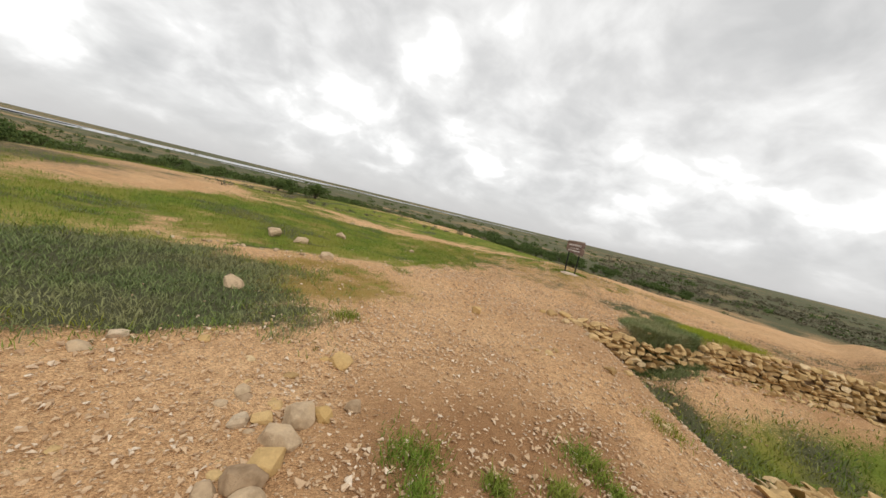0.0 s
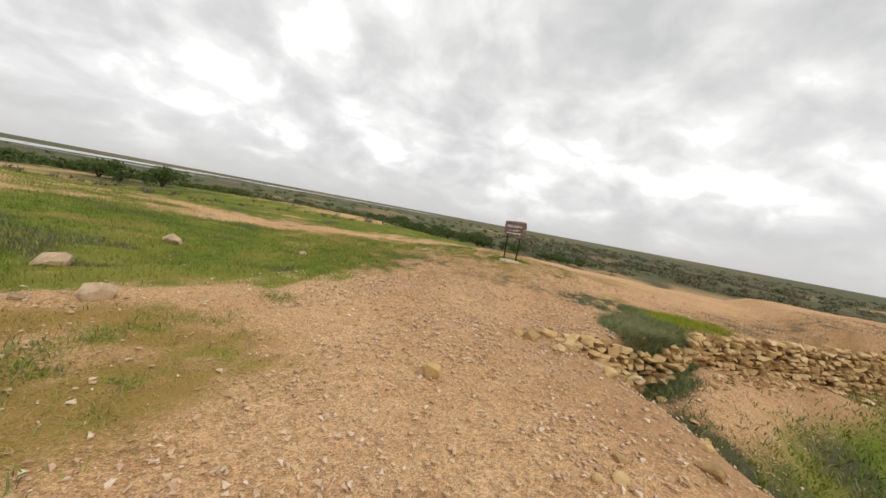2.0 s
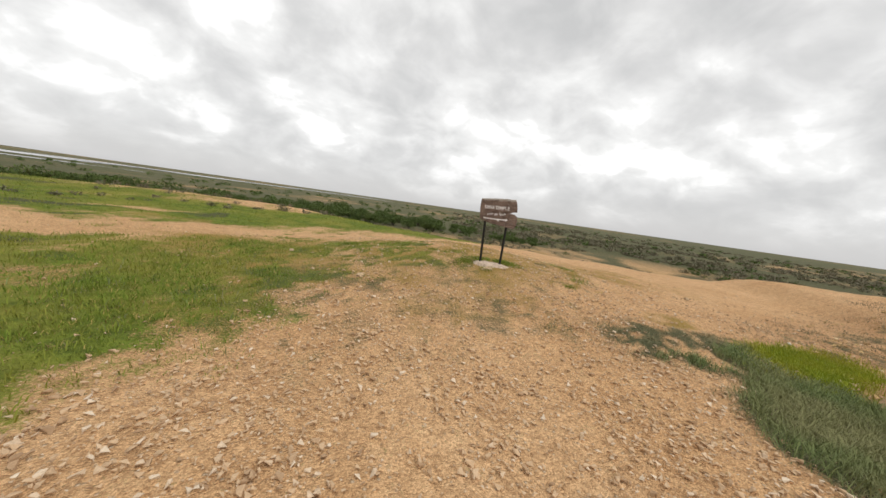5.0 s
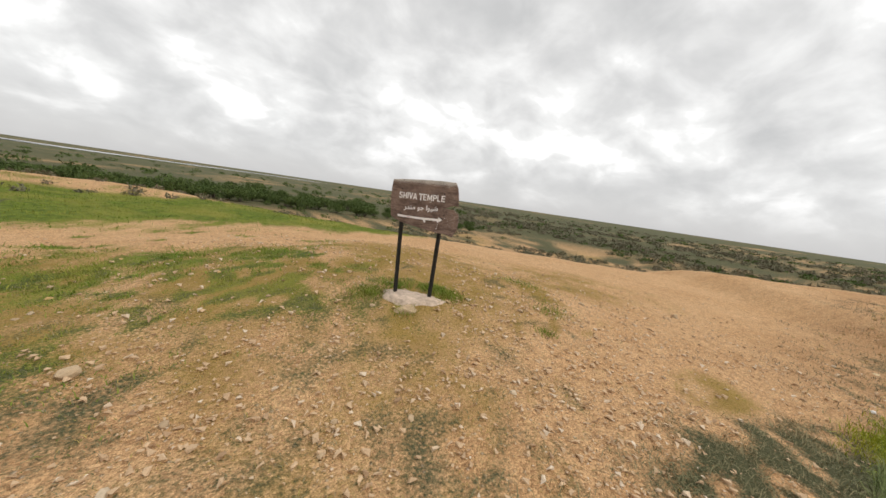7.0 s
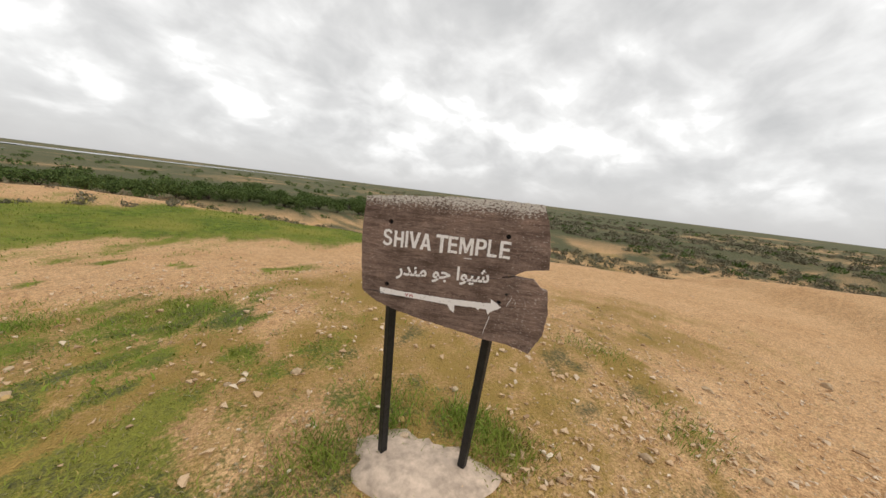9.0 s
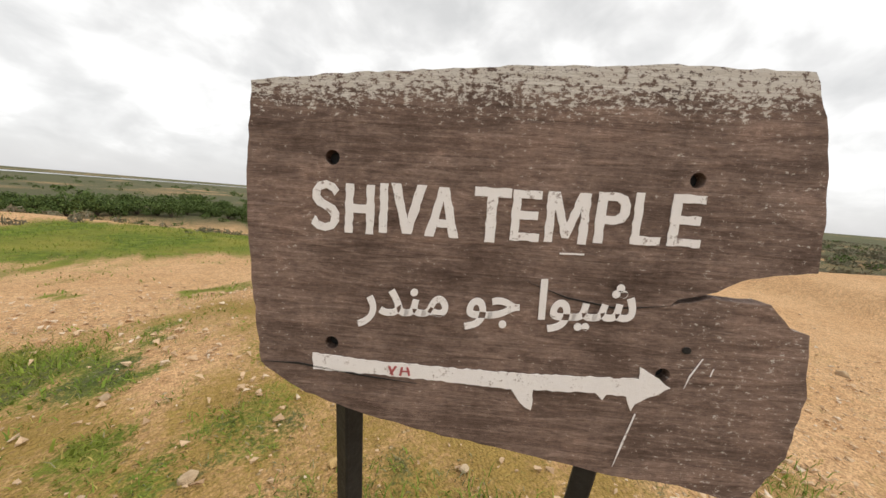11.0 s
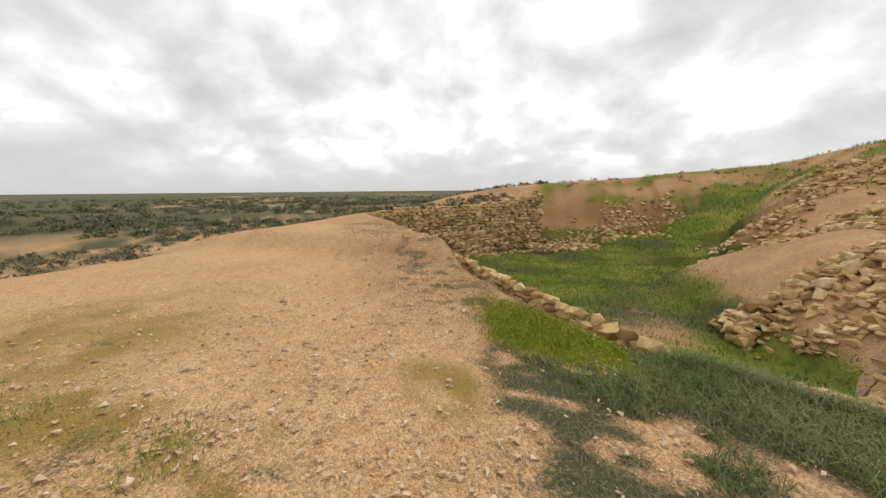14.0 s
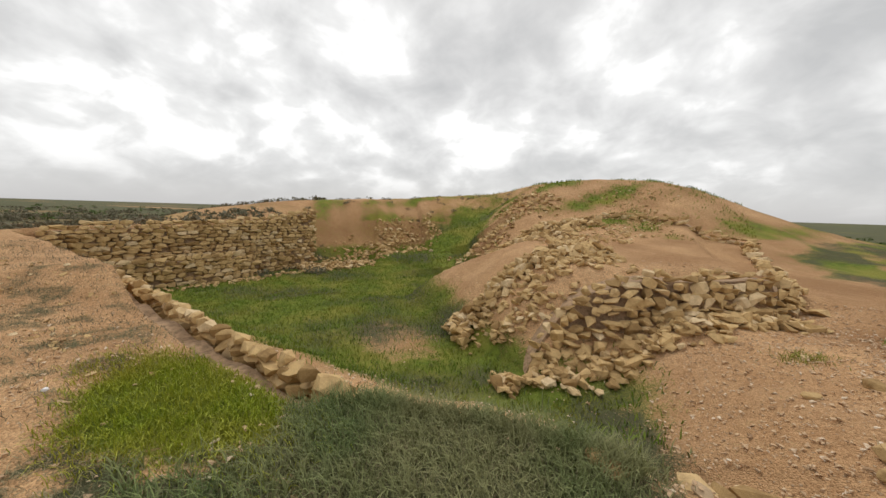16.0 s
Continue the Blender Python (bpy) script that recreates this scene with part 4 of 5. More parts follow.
def build_rocks():
    g = "pale rocks on the grass"
    for i, (x, y, s) in enumerate(((-8.85, -4.7, 0.74), (-8.14, -4.68, 0.62), (-7.92, -2.45, 0.6), (-7.08, -5.65, 0.56), (-7.27, -8.4, 0.56), (-7.13, -10.08, 0.28), (-7.15, -10.37, 0.3))):
        rock("rock", "pale weathered limestone rock lying in green grass", x, y, s * 0.64, PALE_STONE, 40 + i, 0.62, g, 0.3 if i < 5 else 0.42)
    rock("rock", "small yellow stone lying on the gravel path", -3.73, -6.8, 0.2, YELLOW_STONE, 61, 0.9, sink=0.12)
    g = "stones edging the path"
    for i, (x, y, s) in enumerate(((-5.25, -9.65, 0.26), (-5.24, -10.55, 0.34), (-5.25, -10.78, 0.28), (-5.23, -10.96, 0.28), (-5.27, -11.12, 0.28), (-5.59, -10.7, 0.18),
                                   (-5.47, -10.62, 0.17), (-5.77, -10.4, 0.15), (-4.92, -10.23, 0.17), (-5.1, -10.42, 0.2), (-5.19, -11.24, 0.22), (-5.42, -11.22, 0.15))):
        rock("edging_stone", "buff stone in a broken row along the gravel path", x, y, s, YELLOW_STONE if i % 3 == 0 else PALE_STONE, 70 + i, 0.62, g)
    rg = random.Random(77)
    for i in range(18):
        x, y = rg.uniform(-6.6, -5.2), rg.uniform(-11.3, -9.6)
        rock("path_stone", "flat buff stone bedded in the gravel path", x, y, rg.uniform(0.06, 0.16), (PALE_STONE, YELLOW_STONE, STONE)[i % 3], 200 + i, 0.4, "flat stones in the path", 0.42)
    for i in range(22):
        t = i / 21
        rock("border_stone", "small white stone in a row along the grass", -7.2 - 2.6 * t + rg.uniform(-.08, .08), -5.7 - 1.2 * t + rg.uniform(-.1, .1), rg.uniform(0.06, 0.14), PALE_STONE, 230 + i, 0.6, "row of small white stones", 0.3)
    g = "fallen stones at the wall end"
    for i, (x, y, s) in enumerate(((-1.66, -5.5, 0.34), (-1.98, -5.62, 0.36), (-1.5, -5.85, 0.3), (-1.8, -6.0, 0.25), (-2.15, -5.5, 0.2), (-1.25, -5.45, 0.28), (-1.4, -6.5, 0.3), (-1.3, -6.25, 0.22),
                                   (-2.72, -8.12, 0.17), (-2.58, -7.95, 0.14), (-2.9, -8.1, 0.12), (-1.75, -8.0, 0.26), (-0.2, -5.35, 0.28), (-0.46, -5.5, 0.36), (0.25, -5.1, 0.2), (0.5, -5.3, 0.26), (-0.9, -5.64, 0.2),
                                   (-1.25, -7.6, 0.2), (-1.5, -9.0, 0.18))):
        rock("fallen_stone", "tumbled yellow-brown stone beside the broken wall end", x, y, s * 0.85, STONE if i % 4 else YELLOW_STONE, 90 + i, 0.6, g)
    rock("rock", "flat buff stone half buried at the slab edge", -0.07, -0.38, 0.27, PALE_STONE, 131, 0.3, sink=0.36)
    rock("rock", "yellow block of stone lying on the grassy pit floor", 18.2 - 4.0, -20.4, 0.42, YELLOW_STONE, 132, 0.8)
    rock("rock", "pale block of stone lying on the grassy pit floor", 13.4, -20.6, 0.36, PALE_STONE, 133, 0.8)
    g = "stones strewn on the turf"
    for i, (x, y, s) in enumerate(((-2.38, -0.45, 0.13), (-1.86, -1.14, 0.07), (-1.18, -1.65, 0.06), (0.15, -1.72, 0.06), (-2.02, -1.51, 0.07), (-1.21, 0.37, 0.06), (-0.53, 1.59, 0.06), (-0.26, 0.81, 0.075),
                                   (-3.4, 1.7, 0.12), (0.6, 0.25, 0.05), (1.4, -0.6, 0.08), (2.1, -1.0, 0.07), (3.0, -0.4, 0.1), (5.2, -0.9, 0.14), (-5.7, -1.9, 0.2), (-8.8, 1.2, 0.3))):
        rock("small_stone", "small pale stone lying on thin turf", x, y, s, PALE_STONE, 150 + i, 0.65, g)
    for i in range(46):
        x, y = rg.uniform(-3.6, 0.2), rg.uniform(-1.8, 3.2)
        rock("small_stone", "small pale stone lying on thin turf", x, y, rg.uniform(0.03, 0.07), (PALE_STONE, YELLOW_STONE, PALE_STONE)[i % 3], 300 + i, 0.6, g)
    for i in range(40):
        x, y = rg.uniform(-1.6, 0.6), rg.uniform(-6.6, -5.0)
        rock("slab_stone", "flat buff stone bedded in the eroded earth above the pit", x, y, rg.uniform(0.07, 0.24), (STONE, PALE_STONE, YELLOW_STONE)[i % 3], 360 + i, 0.32, "flat stones in the earth", 0.3)
    ob = rock("litter", "small crumpled blue-white scrap of litter on dry weeds", 3.9, -3.2, 0.05, PAINT, 171, 0.8, sink=0.1)
    ob["category"] = "litter"


build_rocks()


def build_stalk():
    cu = bpy.data.curves.new("dry_stalk", "CURVE")
    cu.dimensions, cu.bevel_depth, cu.bevel_resolution = "3D", 0.004, 1
    sp = cu.splines.new("POLY")
    pts = [(-5.62, -6.0), (-5.58, -6.12), (-5.48, -6.2), (-5.42, -6.33), (-5.40, -6.48)]
    sp.points.add(len(pts) - 1)
    for p, (x, y) in zip(sp.points, pts):
        p.co = (x, y, h(x, y) + 0.03, 1)
    tmp = bpy.data.objects.new("dry_stalk", cu)
    scene.collection.objects.link(tmp)
    bpy.context.view_layer.update()
    me = bpy.data.meshes.new_from_object(tmp.evaluated_get(bpy.context.evaluated_depsgraph_get()))
    bpy.data.objects.remove(tmp)
    me.materials.clear()
    me.materials.append(PALE_STONE)
    tagged(new("dry_stalk", me), "bleached dry plant stalk lying on the gravel", "stalk")


build_stalk()

# ---- rubble banks, one mass each ----
RUBBLE = [stone_mesh("rubble_stone", STONE, 20 + s, 0.7, 11) for s in range(8)]


def bank(label, line, width, count, size, pile, seed):
    rng = random.Random(seed)
    seg = [math.dist(a[:2], b[:2]) for a, b in zip(line, line[1:])]
    spots = []
    while len(spots) < count:
        s = rng.uniform(0, sum(seg))
        for (a, b), d in zip(zip(line, line[1:]), seg):
            if s <= d:
                break
            s -= d
        t = min(s / d, 1)
        off = rng.gauss(0, 0.5)
        if abs(off) > 1.2:
            continue
        w = width * (0.8 + 0.4 * math.sin(t * 5 + seed))
        spots.append((a[0] + (b[0] - a[0]) * t - (b[1] - a[1]) / d * off * w, a[1] + (b[1] - a[1]) * t + (b[0] - a[0]) / d * off * w, off))
    sp = np.array(spots)
    places = []
    for (x, y, off), z in zip(spots, height(sp[:, 0], sp[:, 1])):
        r = size * rng.uniform(0.4, 1.1) * (1.35 if rng.random() < 0.12 else 1)
        z = float(z) + r * 0.12 + pile * max(0, 1 - abs(off)) * rng.random()
        places.append((rng.randrange(8), matrix((x, y, z), (rng.uniform(-0.5, 0.5), rng.uniform(-0.5, 0.5), rng.uniform(0, 6.3)), (r * 1.15, r, r * rng.uniform(0.7, 1.1)))))
    return stuff_of("rubble_bank", RUBBLE, places, STONE, label, "rubble")


bank("bank of tumbled yellow-brown rubble running down to the grass", [(4.1, -9.3), (2.9, -10.8), (1.4, -12.5)], 0.75, 420, 0.3, 0.35, 1)
bank("broken stones and dry earth spilling from the platform", [(2.6, -8.9), (2.2, -10.9), (1.5, -12.8)], 1.0, 420, 0.22, 0.06, 12)
bank("long bank of tumbled rubble on the slope of the ruin", [(7.6, -13.8), (6.2, -16.0), (4.6, -18.8), (3.4, -21.2)], 1.0, 520, 0.36, 0.4, 2)
bank("tumbled stones at the foot of the platform", [(2.2, -7.75), (0.9, -8.6), (-0.6, -10.1), (-1.9, -11.5)], 0.55, 330, 0.24, 0.15, 3)
bank("scattered stones over the slope between the rubble banks", [(3.0, -14.0), (4.0, -17.0), (4.6, -20.0)], 1.6, 320, 0.28, 0.1, 4)
bank("stones strewn over the upper slope of the valley", [(8.6, -17.5), (8.8, -21.0), (7.4, -25.5)], 1.9, 420, 0.32, 0.1, 5)
bank("collapsed stones at the broken end of the tall wall", [(16.6, -13.0), (15.8, -14.6), (15.4, -16.0)], 0.9, 260, 0.3, 0.4, 6)
bank("stones and clods strewn on the steep earth slope", [(16.4, -15.5), (16.0, -18.5), (14.8, -23.0)], 1.3, 380, 0.3, 0.08, 11)
bank("stones fallen along the foot of the wall", [(1.2, -5.8), (2.6, -5.3), (5.0, -5.2), (11.0, -5.3), (15.8, -5.0)], 0.35, 160, 0.16, 0.05, 7)
bank("stones strewn along the foot of the tall wall", [(16.0, -5.2), (15.9, -9.0), (15.8, -13.5)], 0.5, 160, 0.22, 0.08, 8)
bank("large stones along the side of the platform", [(-2.1, -12.2), (-2.3, -15.5), (-2.5, -21.0)], 0.3, 120, 0.34, 0.2, 9)
bank("stones strewn on the crest above the wall", [(3.0, -4.45), (5.2, -4.45), (9.0, -4.6), (16.5, -4.1)], 0.35, 130, 0.18, 0.02, 10)
bank("stones strewn on the dry terrace above the wall", [(3.6, -3.6), (7.0, -3.2), (12.0, -2.8)], 0.9, 220, 0.065, 0.0, 21)
bank("stones and clods strewn over the top of the mound", [(2.5, -17.0), (1.0, -21.0), (3.0, -27.0)], 2.2, 420, 0.16, 0.0, 22)
bank("clods and stones on the steep earth bank", [(17.0, -13.5), (16.9, -17.0), (16.2, -21.0)], 0.8, 300, 0.26, 0.05, 23)


# ---- pebbles ----
def build_pebbles():
    rng = np.random.default_rng(3)
    meshes = [stone_mesh("pebble", PEBBLE, 60 + s, 0.65, 6) for s in range(5)]
    n = 250000
    x, y = rng.uniform(-8, 9, n), rng.uniform(-13, 5, n)
    near = np.exp(-np.minimum.reduce([np.hypot(x + 4.3, y + 9.5), np.hypot(x + 2.5, y + 4.5), np.hypot(x + 0.5, y + 1.5), np.hypot(x + 0.2, y + 4.2)]) ** 2 / 15)
    lu, we, dr, dk = zones_near(x, y)
    bare = np.clip(1 - np.maximum(lu, we) * 1.2 - dr * 0.75, 0.03, 1) * (0.35 + 0.65 * smooth(-0.7, 0.5, wobble(x, y, 1.1, 9)))
    keep = rng.random(n) < near * bare * 0.85
    x, y = x[keep], y[keep]
    z = height(x, y)
    size = 0.014 + 0.040 * rng.random(len(x)) ** 2.2 + (rng.random(len(x)) < 0.012) * 0.03 * rng.random(len(x))
    turn = rng.uniform(0, 6.28, len(x))
    places = [(k, matrix((a, b, c + 0.010 + s * 0.18), (0.2, 0.1, r), (s * 1.3, s * 1.1, s))) for k, (a, b, c, s, r) in enumerate(zip(x, y, z, size, turn))]
    stuff_of("gravel", meshes, places, PEBBLE, "loose pale and brown gravel strewn on the earth", "gravel")


build_pebbles()


# ---- grass ----
def blades(name, label, mat, x, y, length, width, lean, seed, wind=(0.0, 0.0)):
    rng = np.random.default_rng(seed)
    n = len(x)
    z = height(x, y) - 0.01
    a = rng.uniform(0, 2 * np.pi, n)
    ln = length * rng.uniform(0.5, 1.3, n)
    dx, dy = np.cos(a) * lean + wind[0], np.sin(a) * lean + wind[1]
    f = rng.uniform(0, np.pi, n)
    wx, wy = np.cos(f) * width / 2, np.sin(f) * width / 2
    k = rng.uniform(0.4, 1.2, n)
    p = np.stack([
        np.stack([x - wx, y - wy, z], 1), np.stack([x + wx, y + wy, z], 1),
        np.stack([x + dx * ln * 0.35 * k + wx * 0.8, y + dy * ln * 0.35 * k + wy * 0.8, z + ln * 0.55], 1),
        np.stack([x + dx * ln * 0.35 * k - wx * 0.8, y + dy * ln * 0.35 * k - wy * 0.8, z + ln * 0.55], 1),
        np.stack([x + dx * ln * k, y + dy * ln * k, z + ln * np.clip(1.05 - 0.35 * k * np.hypot(dx, dy), 0.45, 1)], 1)], 1).reshape(-1, 3)
    i = np.arange(n) * 5
    me = bpy.data.meshes.new(name)
    me.vertices.add(len(p))
    me.vertices.foreach_set("co", p.ravel())
    loops = np.column_stack([i, i + 1, i + 2, i + 3, i + 3, i + 2, i + 4]).ravel()
    me.loops.add(len(loops))
    me.loops.foreach_set("vertex_index", loops.astype(np.int32))
    me.polygons.add(2 * n)
    starts = np.column_stack([np.arange(n) * 7, np.arange(n) * 7 + 4]).ravel()
    me.polygons.foreach_set("loop_start", starts.astype(np.int32))
    me.update(calc_edges=True)
    me.validate()
    me.materials.append(mat)
    return tagged(new(name, me), label, "grass", kind="stuff")


def sown(n, x0, x1, y0, y1, pick, seed, clump=0.5, clump_size=0.16):
    """Random places with the chance pick(x, y), drawn together into tufts."""
    rng = np.random.default_rng(seed)
    x, y = rng.uniform(x0, x1, n), rng.uniform(y0, y1, n)
    t = wobble(x, y, clump_size, seed) * 0.5 + 0.5
    keep = rng.random(n) < pick(x, y) * (1 - clump + clump * np.clip(t, 0, 1))
    return x[keep], y[keep]


def build_grass():
    x, y = sown(190000, -20, -3.5, -11, 4, lambda a, b: np.clip(zones_near(a, b)[0] * 1.3 - 0.2, 0, 1), 1, 0.7)
    blades("field_grass", "short lush green grass on the level ground", LUSH, x, y, 0.085, 0.010, 0.6, 2)
    x, y = sown(70000, -16, 8, 1, 16, lambda a, b: np.clip(zones_near(a, b)[0], 0, 1), 3, 0.7, 0.3)
    blades("field_grass", "short yellow-green grass farther out on the field", LUSH, x, y, 0.06, 0.016, 0.8, 4)
    x, y = sown(70000, -11.5, -5, -12, -6.5, lambda a, b: zones_near(a, b)[1], 5, 0.8, 0.2)
    blades("weeds", "dense dark green weeds beside the path", WEED, x, y, 0.09, 0.010, 0.9, 6)
    x, y = sown(26000, -11.5, -5, -12, -6.3, lambda a, b: np.clip(zones_near(a, b)[1] * 4 * (1 - zones_near(a, b)[1]), 0, 1), 7, 0.8, 0.2)
    blades("field_grass", "fresh green grass fringing the dark weeds", LUSH, x, y, 0.10, 0.008, 0.8, 8)
    x, y = sown(90000, -1.5, 3.5, -6.0, -3.3, lambda a, b: np.clip(zones_near(a, b)[1] * 1.9 - 0.8, 0, 1), 9, 0.75, 0.13)
    blades("weeds", "long dark green grass hanging over the pit edge", WEED, x, y, 0.13, 0.006, 0.9, 10, (0.25, 0.3))
    x, y = sown(60000, -0.5, 5.5, -5.6, -2.2, lambda a, b: np.clip(zones_near(a, b)[1] * 1.3 - 0.2, 0, 1), 49, 0.6, 0.12)
    blades("weeds", "short grey-green weeds along the edge of the pit", GREY_WEED, x, y, 0.065, 0.005, 1.1, 50)
    rng = np.random.default_rng(51)
    x = rng.uniform(0.0, 2.15, 9000)
    y = w1_y(x) + rng.uniform(-0.12, 0.4, len(x))
    blades("weeds", "long dark grass overhanging the tumbled wall", WEED, x, y, 0.17, 0.006, 0.9, 52, (0.1, -0.35))
    x, y = sown(60000, 1.5, 5, -5.0, -2.5, lambda a, b: np.clip(zones_near(a, b)[0] * 1.2, 0, 1), 11, 0.6, 0.13)
    blades("field_grass", "long bright green grass combed over by the wind", BRIGHT, x, y, 0.095, 0.006, 0.6, 12, (-0.75, 0.3))
    x, y = sown(230000, -5.5, 1.5, -3.5, 4.5, lambda a, b: np.clip(zones_near(a, b)[1] * 1.1, 0, 1) * 0.7, 13, 0.6, 0.12)
    blades("weeds", "thin grey-green weeds on stony ground", GREY_WEED, x, y, 0.035, 0.005, 1.2, 14)
    x, y = sown(170000, -6, 6, -3, 6, lambda a, b: zones_near(a, b)[2] * 0.7, 15, 0.85, 0.25)
    blades("dry_grass", "thin yellowed grass around the sign", DRY, x, y, 0.035, 0.005, 1.0, 16)
    x, y = sown(30000, -7.5, -4.5, -8.5, -5.5, lambda a, b: zones_near(a, b)[2] * 0.8, 17, 0.85, 0.25)
    blades("dry_grass", "thin yellowed grass at the edge of the path", DRY, x, y, 0.045, 0.006, 1.0, 18)

    def pit(a, b):
        return np.where(height(a, b) < -1.05, zones_near(a, b)[0], 0)
    x, y = sown(110000, -0.5, 17, -18, -4, pit, 19, 0.75, 0.4)
    blades("pit_grass", "rank green grass covering the floor of the pit", LUSH, x, y, 0.11, 0.018, 0.7, 20)
    x, y = sown(40000, -0.5, 17, -22, -4, lambda a, b: np.where(height(a, b) < -0.6, zones_near(a, b)[1], 0), 21, 0.75, 0.5)
    blades("pit_weeds", "darker weeds in the hollows of the pit", WEED, x, y, 0.15, 0.02, 0.7, 22)
    x, y = sown(30000, -3, 15, -31, -17, lambda a, b: zones_near(a, b)[0], 23, 0.75, 0.6)
    blades("mound_grass", "rough green grass on the mound", LUSH, x, y, 0.16, 0.04, 0.6, 24)
    x, y = sown(120000, -5.5, 0.5, -3, 4, lambda a, b: np.clip(zones_near(a, b)[0] * 1.3, 0, 1), 41, 0.7, 0.12)
    blades("field_grass", "thin olive turf in patches near the sign", LUSH, x, y, 0.045, 0.006, 1.0, 42)
    x, y = sown(60000, -14, -3.5, -8, 4, lambda a, b: np.clip(zones_near(a, b)[1] - 0.1, 0, 1), 43, 0.7, 0.3)
    blades("weeds", "darker weeds in streaks across the green field", WEED, x, y, 0.11, 0.009, 0.7, 44)
    x, y = sown(60000, -14, -3.5, -8, 4, lambda a, b: zones_near(a, b)[2] * 0.8, 45, 0.7, 0.3)
    blades("dry_grass", "yellow-brown grass in streaks across the field", DRY, x, y, 0.06, 0.008, 0.9, 46)
    x, y = sown(30000, 3.2, 13, -4.8, -1.6, lambda a, b: np.where(height(a, b) > -0.5, 0.55, 0) * smooth(3.2, 5.0, a + 0.7 * wobble(a, b, 0.8, 50)) * smooth(-1.7, -3.0, b + 0.5 * wobble(a, b, 0.7, 51)), 47, 0.95, 0.5)
    blades("weeds", "sparse grey dead weeds on the stony terrace", SCRUB, x, y, 0.07, 0.006, 1.0, 48)
    # tufts by the footing slab and on the bare path
    rng = np.random.default_rng(25)
    cx, cy = [], []
    for tx, ty, r, n in ((0.55, -0.25, 0.17, 1100), (-0.28, 0.12, 0.16, 800), (0.48, -0.02, 0.14, 700), (-0.1, -0.42, 0.1, 250), (0.1, 0.22, 0.2, 600), (1.3, -1.1, 0.1, 200), (-2.9, 2.0, 0.3, 600), (-2.0, 2.6, 0.3, 500), (-1.0, 2.4, 0.3, 400),
                         (2.0, -0.6, 0.25, 350), (2.4, 0.4, 0.3, 400), (-5.5, -5.0, 0.25, 500)):
        a = rng.normal(0, 1, (n, 2)) * r * 0.6
        cx.append(tx + a[:, 0])
        cy.append(ty + a[:, 1])
    blades("tufts", "green grass tufts round the footing and on bare ground", LUSH, np.concatenate(cx), np.concatenate(cy), 0.075, 0.005, 0.9, 26)


build_grass()


def tuft(label, x, y, r, n, length, mat, seed):
    rng = np.random.default_rng(seed)
    a = rng.normal(0, 1, (n, 2)) * r * 0.45
    ob = blades("grass_tuft", label, mat, x + a[:, 0], y + a[:, 1], length, 0.007, 0.9, seed)
    return ob


for k, (tx, ty, tr) in enumerate(((-4.37, -10.58, 0.27), (-2.91, -10.14, 0.24), (-3.76, -10.69, 0.12), (-3.29, -10.61, 0.14), (-2.75, -10.42, 0.13), (-5.6, -8.5, 0.2), (-1.5, -9.0, 0.3), (-4.29, -10.9, 0.13))):
    tuft("bright green grass tuft growing on bare earth", tx, ty, tr, 600 if k < 2 else 300, 0.11, LUSH, 60 + k)


# ---- bushes and far scrub ----
def bush(seed, wide, tall, leaves, leaf, mat=None):
    rng = np.random.default_rng(seed)
    top = tagged(new("bush"), "dense dark green bush on the plain", "bush", "bushes below the mound")
    bm = bmesh.new()
    for k in range(5):
        a = 2 * math.pi * k / 5 + rng.uniform(-0.4, 0.4)
        tip = Vector((math.cos(a) * wide * 0.3, math.sin(a) * wide * 0.3, tall * 0.7))
        ring = []
        for t, r in ((0, 0.07), (0.5, 0.045), (1, 0.015)):
            c = Vector((tip.x * t ** 1.5, tip.y * t ** 1.5, tip.z * t))
            ring.append([bm.verts.new(c + Vector((math.cos(q) * r, math.sin(q) * r, 0))) for q in (0, 1.26, 2.51, 3.77, 5.03)])
        for r0, r1 in zip(ring, ring[1:]):
            for i in range(5):
                bm.faces.new((r0[i], r0[(i + 1) % 5], r1[(i + 1) % 5], r1[i]))
    part("trunk", bm, BARK, top)
    lobes = [(rng.uniform(-0.38, 0.38) * wide, rng.uniform(-0.38, 0.38) * wide, tall * rng.uniform(0.3, 0.75), wide * rng.uniform(0.16, 0.27), tall * rng.uniform(0.2, 0.34)) for _ in range(11)]
    pts = []
    for _ in range(leaves):
        lx, ly, lz, r, rz = lobes[rng.integers(len(lobes))]
        d = rng.normal(0, 1, 3)
        d /= np.linalg.norm(d)
        q = rng.random() ** 0.3
        pts.append((lx + d[0] * r * q, ly + d[1] * r * q, max(lz + d[2] * rz * q, 0.04)))
    p = np.array(pts)
    u, v = rng.normal(0, 1, p.shape), rng.normal(0, 1, p.shape)
    u /= np.linalg.norm(u, axis=1)[:, None]
    v /= np.linalg.norm(v, axis=1)[:, None]
    s = leaf * rng.uniform(0.6, 1.4, (len(p), 1))
    verts = np.stack([p - u * s, p + v * s * 0.6, p + u * s, p - v * s * 0.6], 1).reshape(-1, 3)
    faces = [(4 * i, 4 * i + 1, 4 * i + 2, 4 * i + 3) for i in range(len(p))]
    cr = new("crown", from_arrays("crown", verts.tolist(), faces, mat or LEAF))
    cr.parent = top
    return top


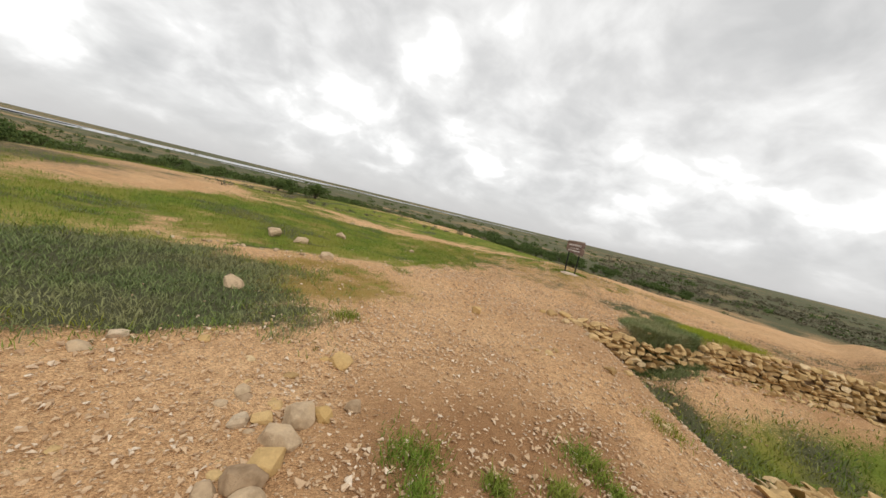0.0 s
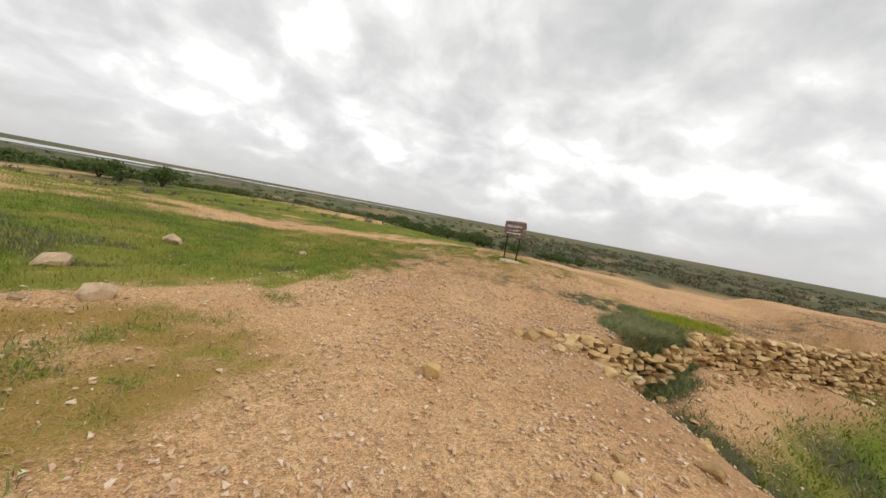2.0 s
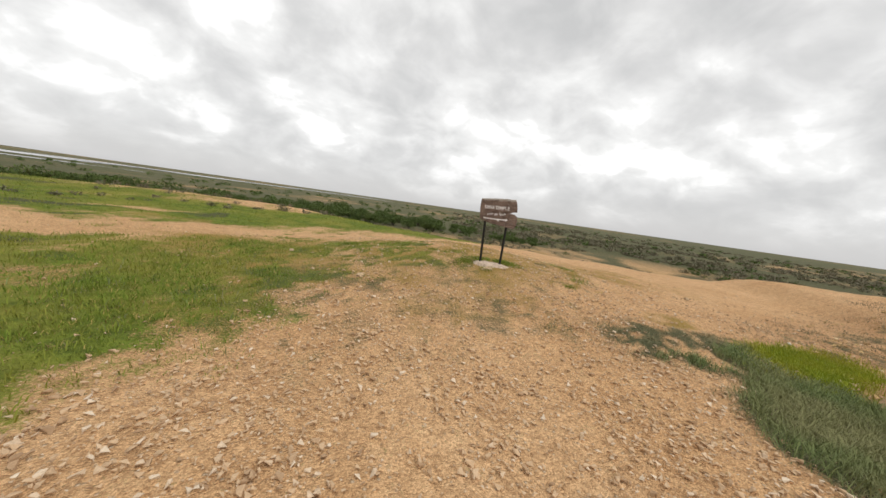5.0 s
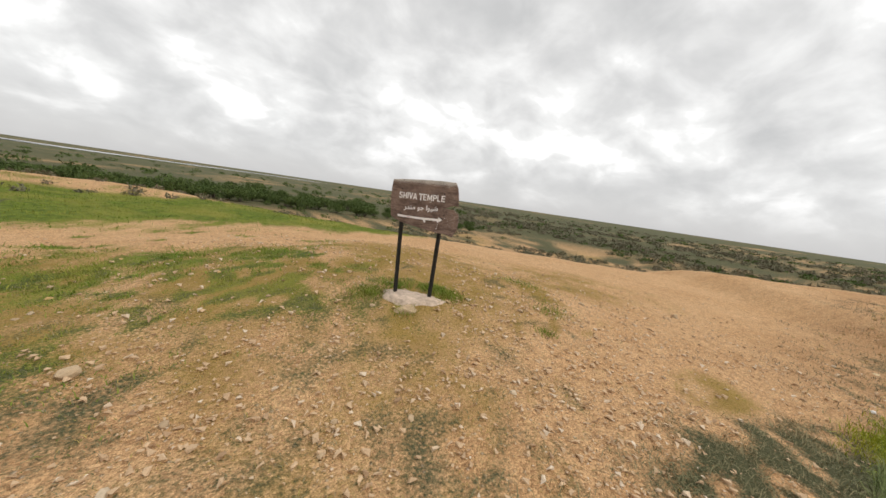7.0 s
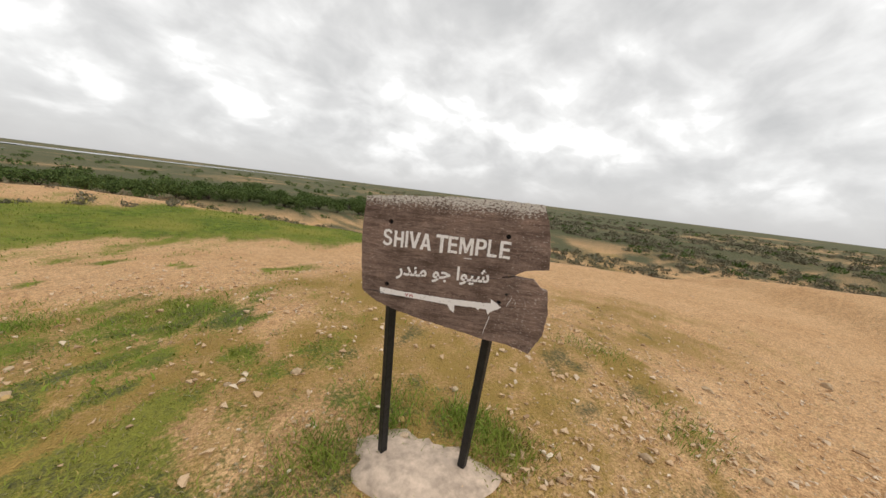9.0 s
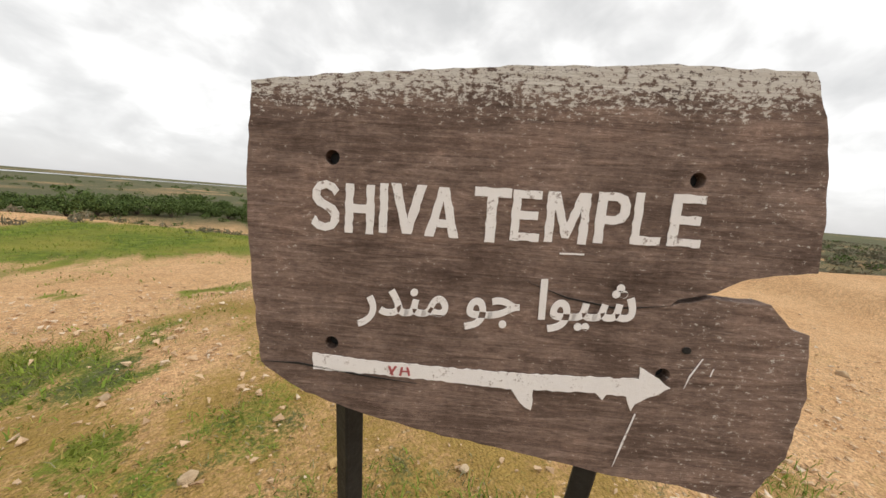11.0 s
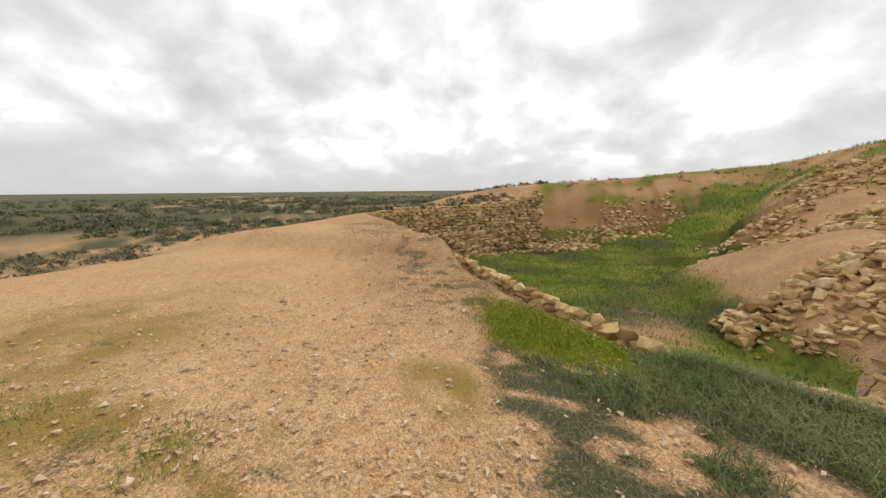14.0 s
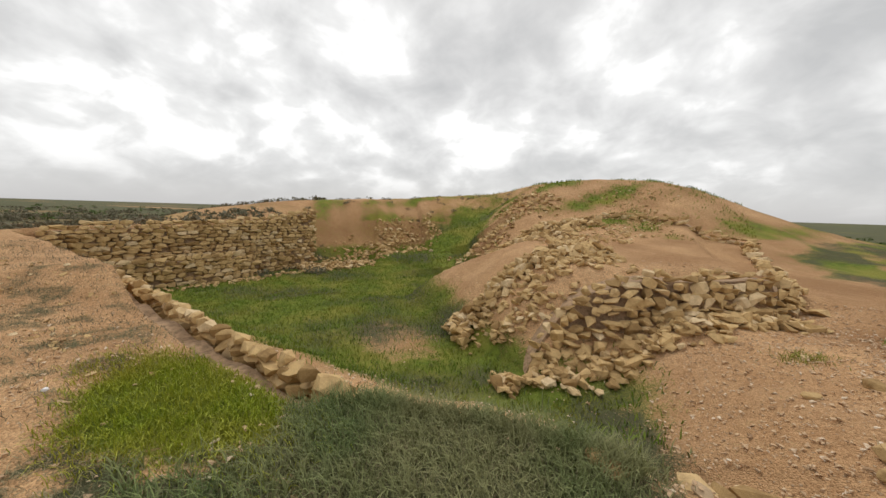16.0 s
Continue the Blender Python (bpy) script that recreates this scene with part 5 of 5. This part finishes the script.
def build_bushes():
    rng = random.Random(21)
    kinds = [bush(s, 3.4, 2.0, 1500, 0.11) for s in (1, 2, 3)]
    spots = []
    for az in np.arange(-86, 40, 1.55):
        for row in (0, 1):
            if rng.random() < (0.05 if az < 24 else 0.4):
                continue
            r = rng.uniform(48, 54) + row * 6
            spots.append((math.sin(radians(az + rng.uniform(-0.6, 0.6))) * r - 3, math.cos(radians(az)) * r - 4, rng.uniform(0.65, 1.1) * (0.75 if az > 24 else 1)))
    for x, y in ((-20.8, -3.3), (-21.5, -1.6), (-22.3, -4.2), (-17, 11.5), (-18.5, 12.5), (-15.6, 12.6)):
        spots.append((x, y, 0.5 if x < -20 else 0.58))
    for k in range(7):
        spots.append((-13.5 - k * 2.0, -37 - rng.uniform(0, 6), rng.uniform(0.3, 0.5)))
    for i, (x, y, s) in enumerate(spots):
        m = pose(x, y, h(x, y) - 0.05, 0, 0, rng.uniform(0, 360)) @ Matrix.Diagonal((s, s, s * rng.uniform(0.8, 1.15), 1))
        if i < 3:
            kinds[i].matrix_world = m
        else:
            ob = copy_thing(kinds[i % 3], m)
            ob.matrix_world = m


build_bushes()


def build_scrub():
    rng = np.random.default_rng(31)

    def clumps(name, label, mat, n, az0, az1, r0, r1, size):
        az, r = np.radians(rng.uniform(az0, az1, n)), r0 * (r1 / r0) ** rng.random(n)
        x, y = np.sin(az) * r, np.cos(az) * r - 3
        keep = (wobble(x, y, 14, 3) + 0.5 * wobble(x, y, 5, 4)) > -0.1
        x, y, r = x[keep], y[keep], r[keep]
        z = height(x, y)
        k = 44
        s = size * rng.uniform(0.5, 1.3, len(x)) * np.clip(r / 45, 0.7, 2.2)
        d = rng.normal(0, 1, (len(x), k, 3))
        d /= np.linalg.norm(d, axis=2)[..., None]
        p = np.stack([x, y, z], 1)[:, None] + d * (s[:, None, None] * np.array([1, 1, 0.45])) * rng.uniform(0.4, 1, (len(x), k, 1)) + np.array([0, 0, 1]) * s[:, None, None] * 0.3
        p = p.reshape(-1, 3)
        u, v = rng.normal(0, 1, p.shape), rng.normal(0, 1, p.shape)
        q = (np.repeat(s, k) * 0.15)[:, None]
        verts = np.stack([p - u * q, p + v * q, p + u * q], 1).reshape(-1, 3)
        faces = [(3 * i, 3 * i + 1, 3 * i + 2) for i in range(len(p))]
        tagged(new(name, from_arrays(name, verts.tolist(), faces, mat)), label, "scrub", kind="stuff")
    clumps("grey_scrub", "low grey-brown scrub on the plain", SCRUB, 6000, 24, 125, 18, 260, 0.5)
    clumps("green_scrub", "low dark green scrub on the plain", LEAF, 1500, -90, 130, 36, 320, 0.6)
    clumps("field_scrub", "small dry grey bushes at the edge of the field", SCRUB, 260, -75, 20, 15, 30, 0.32)
    clumps("mound_scrub", "small dark bushes along the crest of the mound", SCRUB, 160, 110, 185, 25, 34, 0.3)
    clumps("far_scrub", "dark green scrub west of the mound", LEAF, 500, -178, -120, 40, 120, 0.6)


build_scrub()


def build_water():
    rng = random.Random(41)
    for k, (az, r, w, d) in enumerate(((-46, 360, 190, 70), (-14, 470, 130, 60), (-75, 330, 120, 60), (-30, 230, 40, 9), (6, 600, 90, 50))):
        bm = bmesh.new()
        c = Vector((math.sin(radians(az)) * r, math.cos(radians(az)) * r, -2.85))
        vs = []
        for j in range(40):
            a = 2 * math.pi * j / 40
            q = 1 + 0.22 * math.sin(3 * a + k) + 0.12 * math.sin(7 * a)
            u, v = math.cos(a) * w * q, math.sin(a) * d * q
            ca, sa = math.cos(radians(-az)), math.sin(radians(-az))
            vs.append(bm.verts.new((c.x + u * ca - v * sa, c.y + u * sa + v * ca, c.z)))
        bm.faces.new(vs)
        tagged(new("water", mesh_from("water", bm, WATER)), "pale shallow water on the far flats", "water", kind="structure")


build_water()
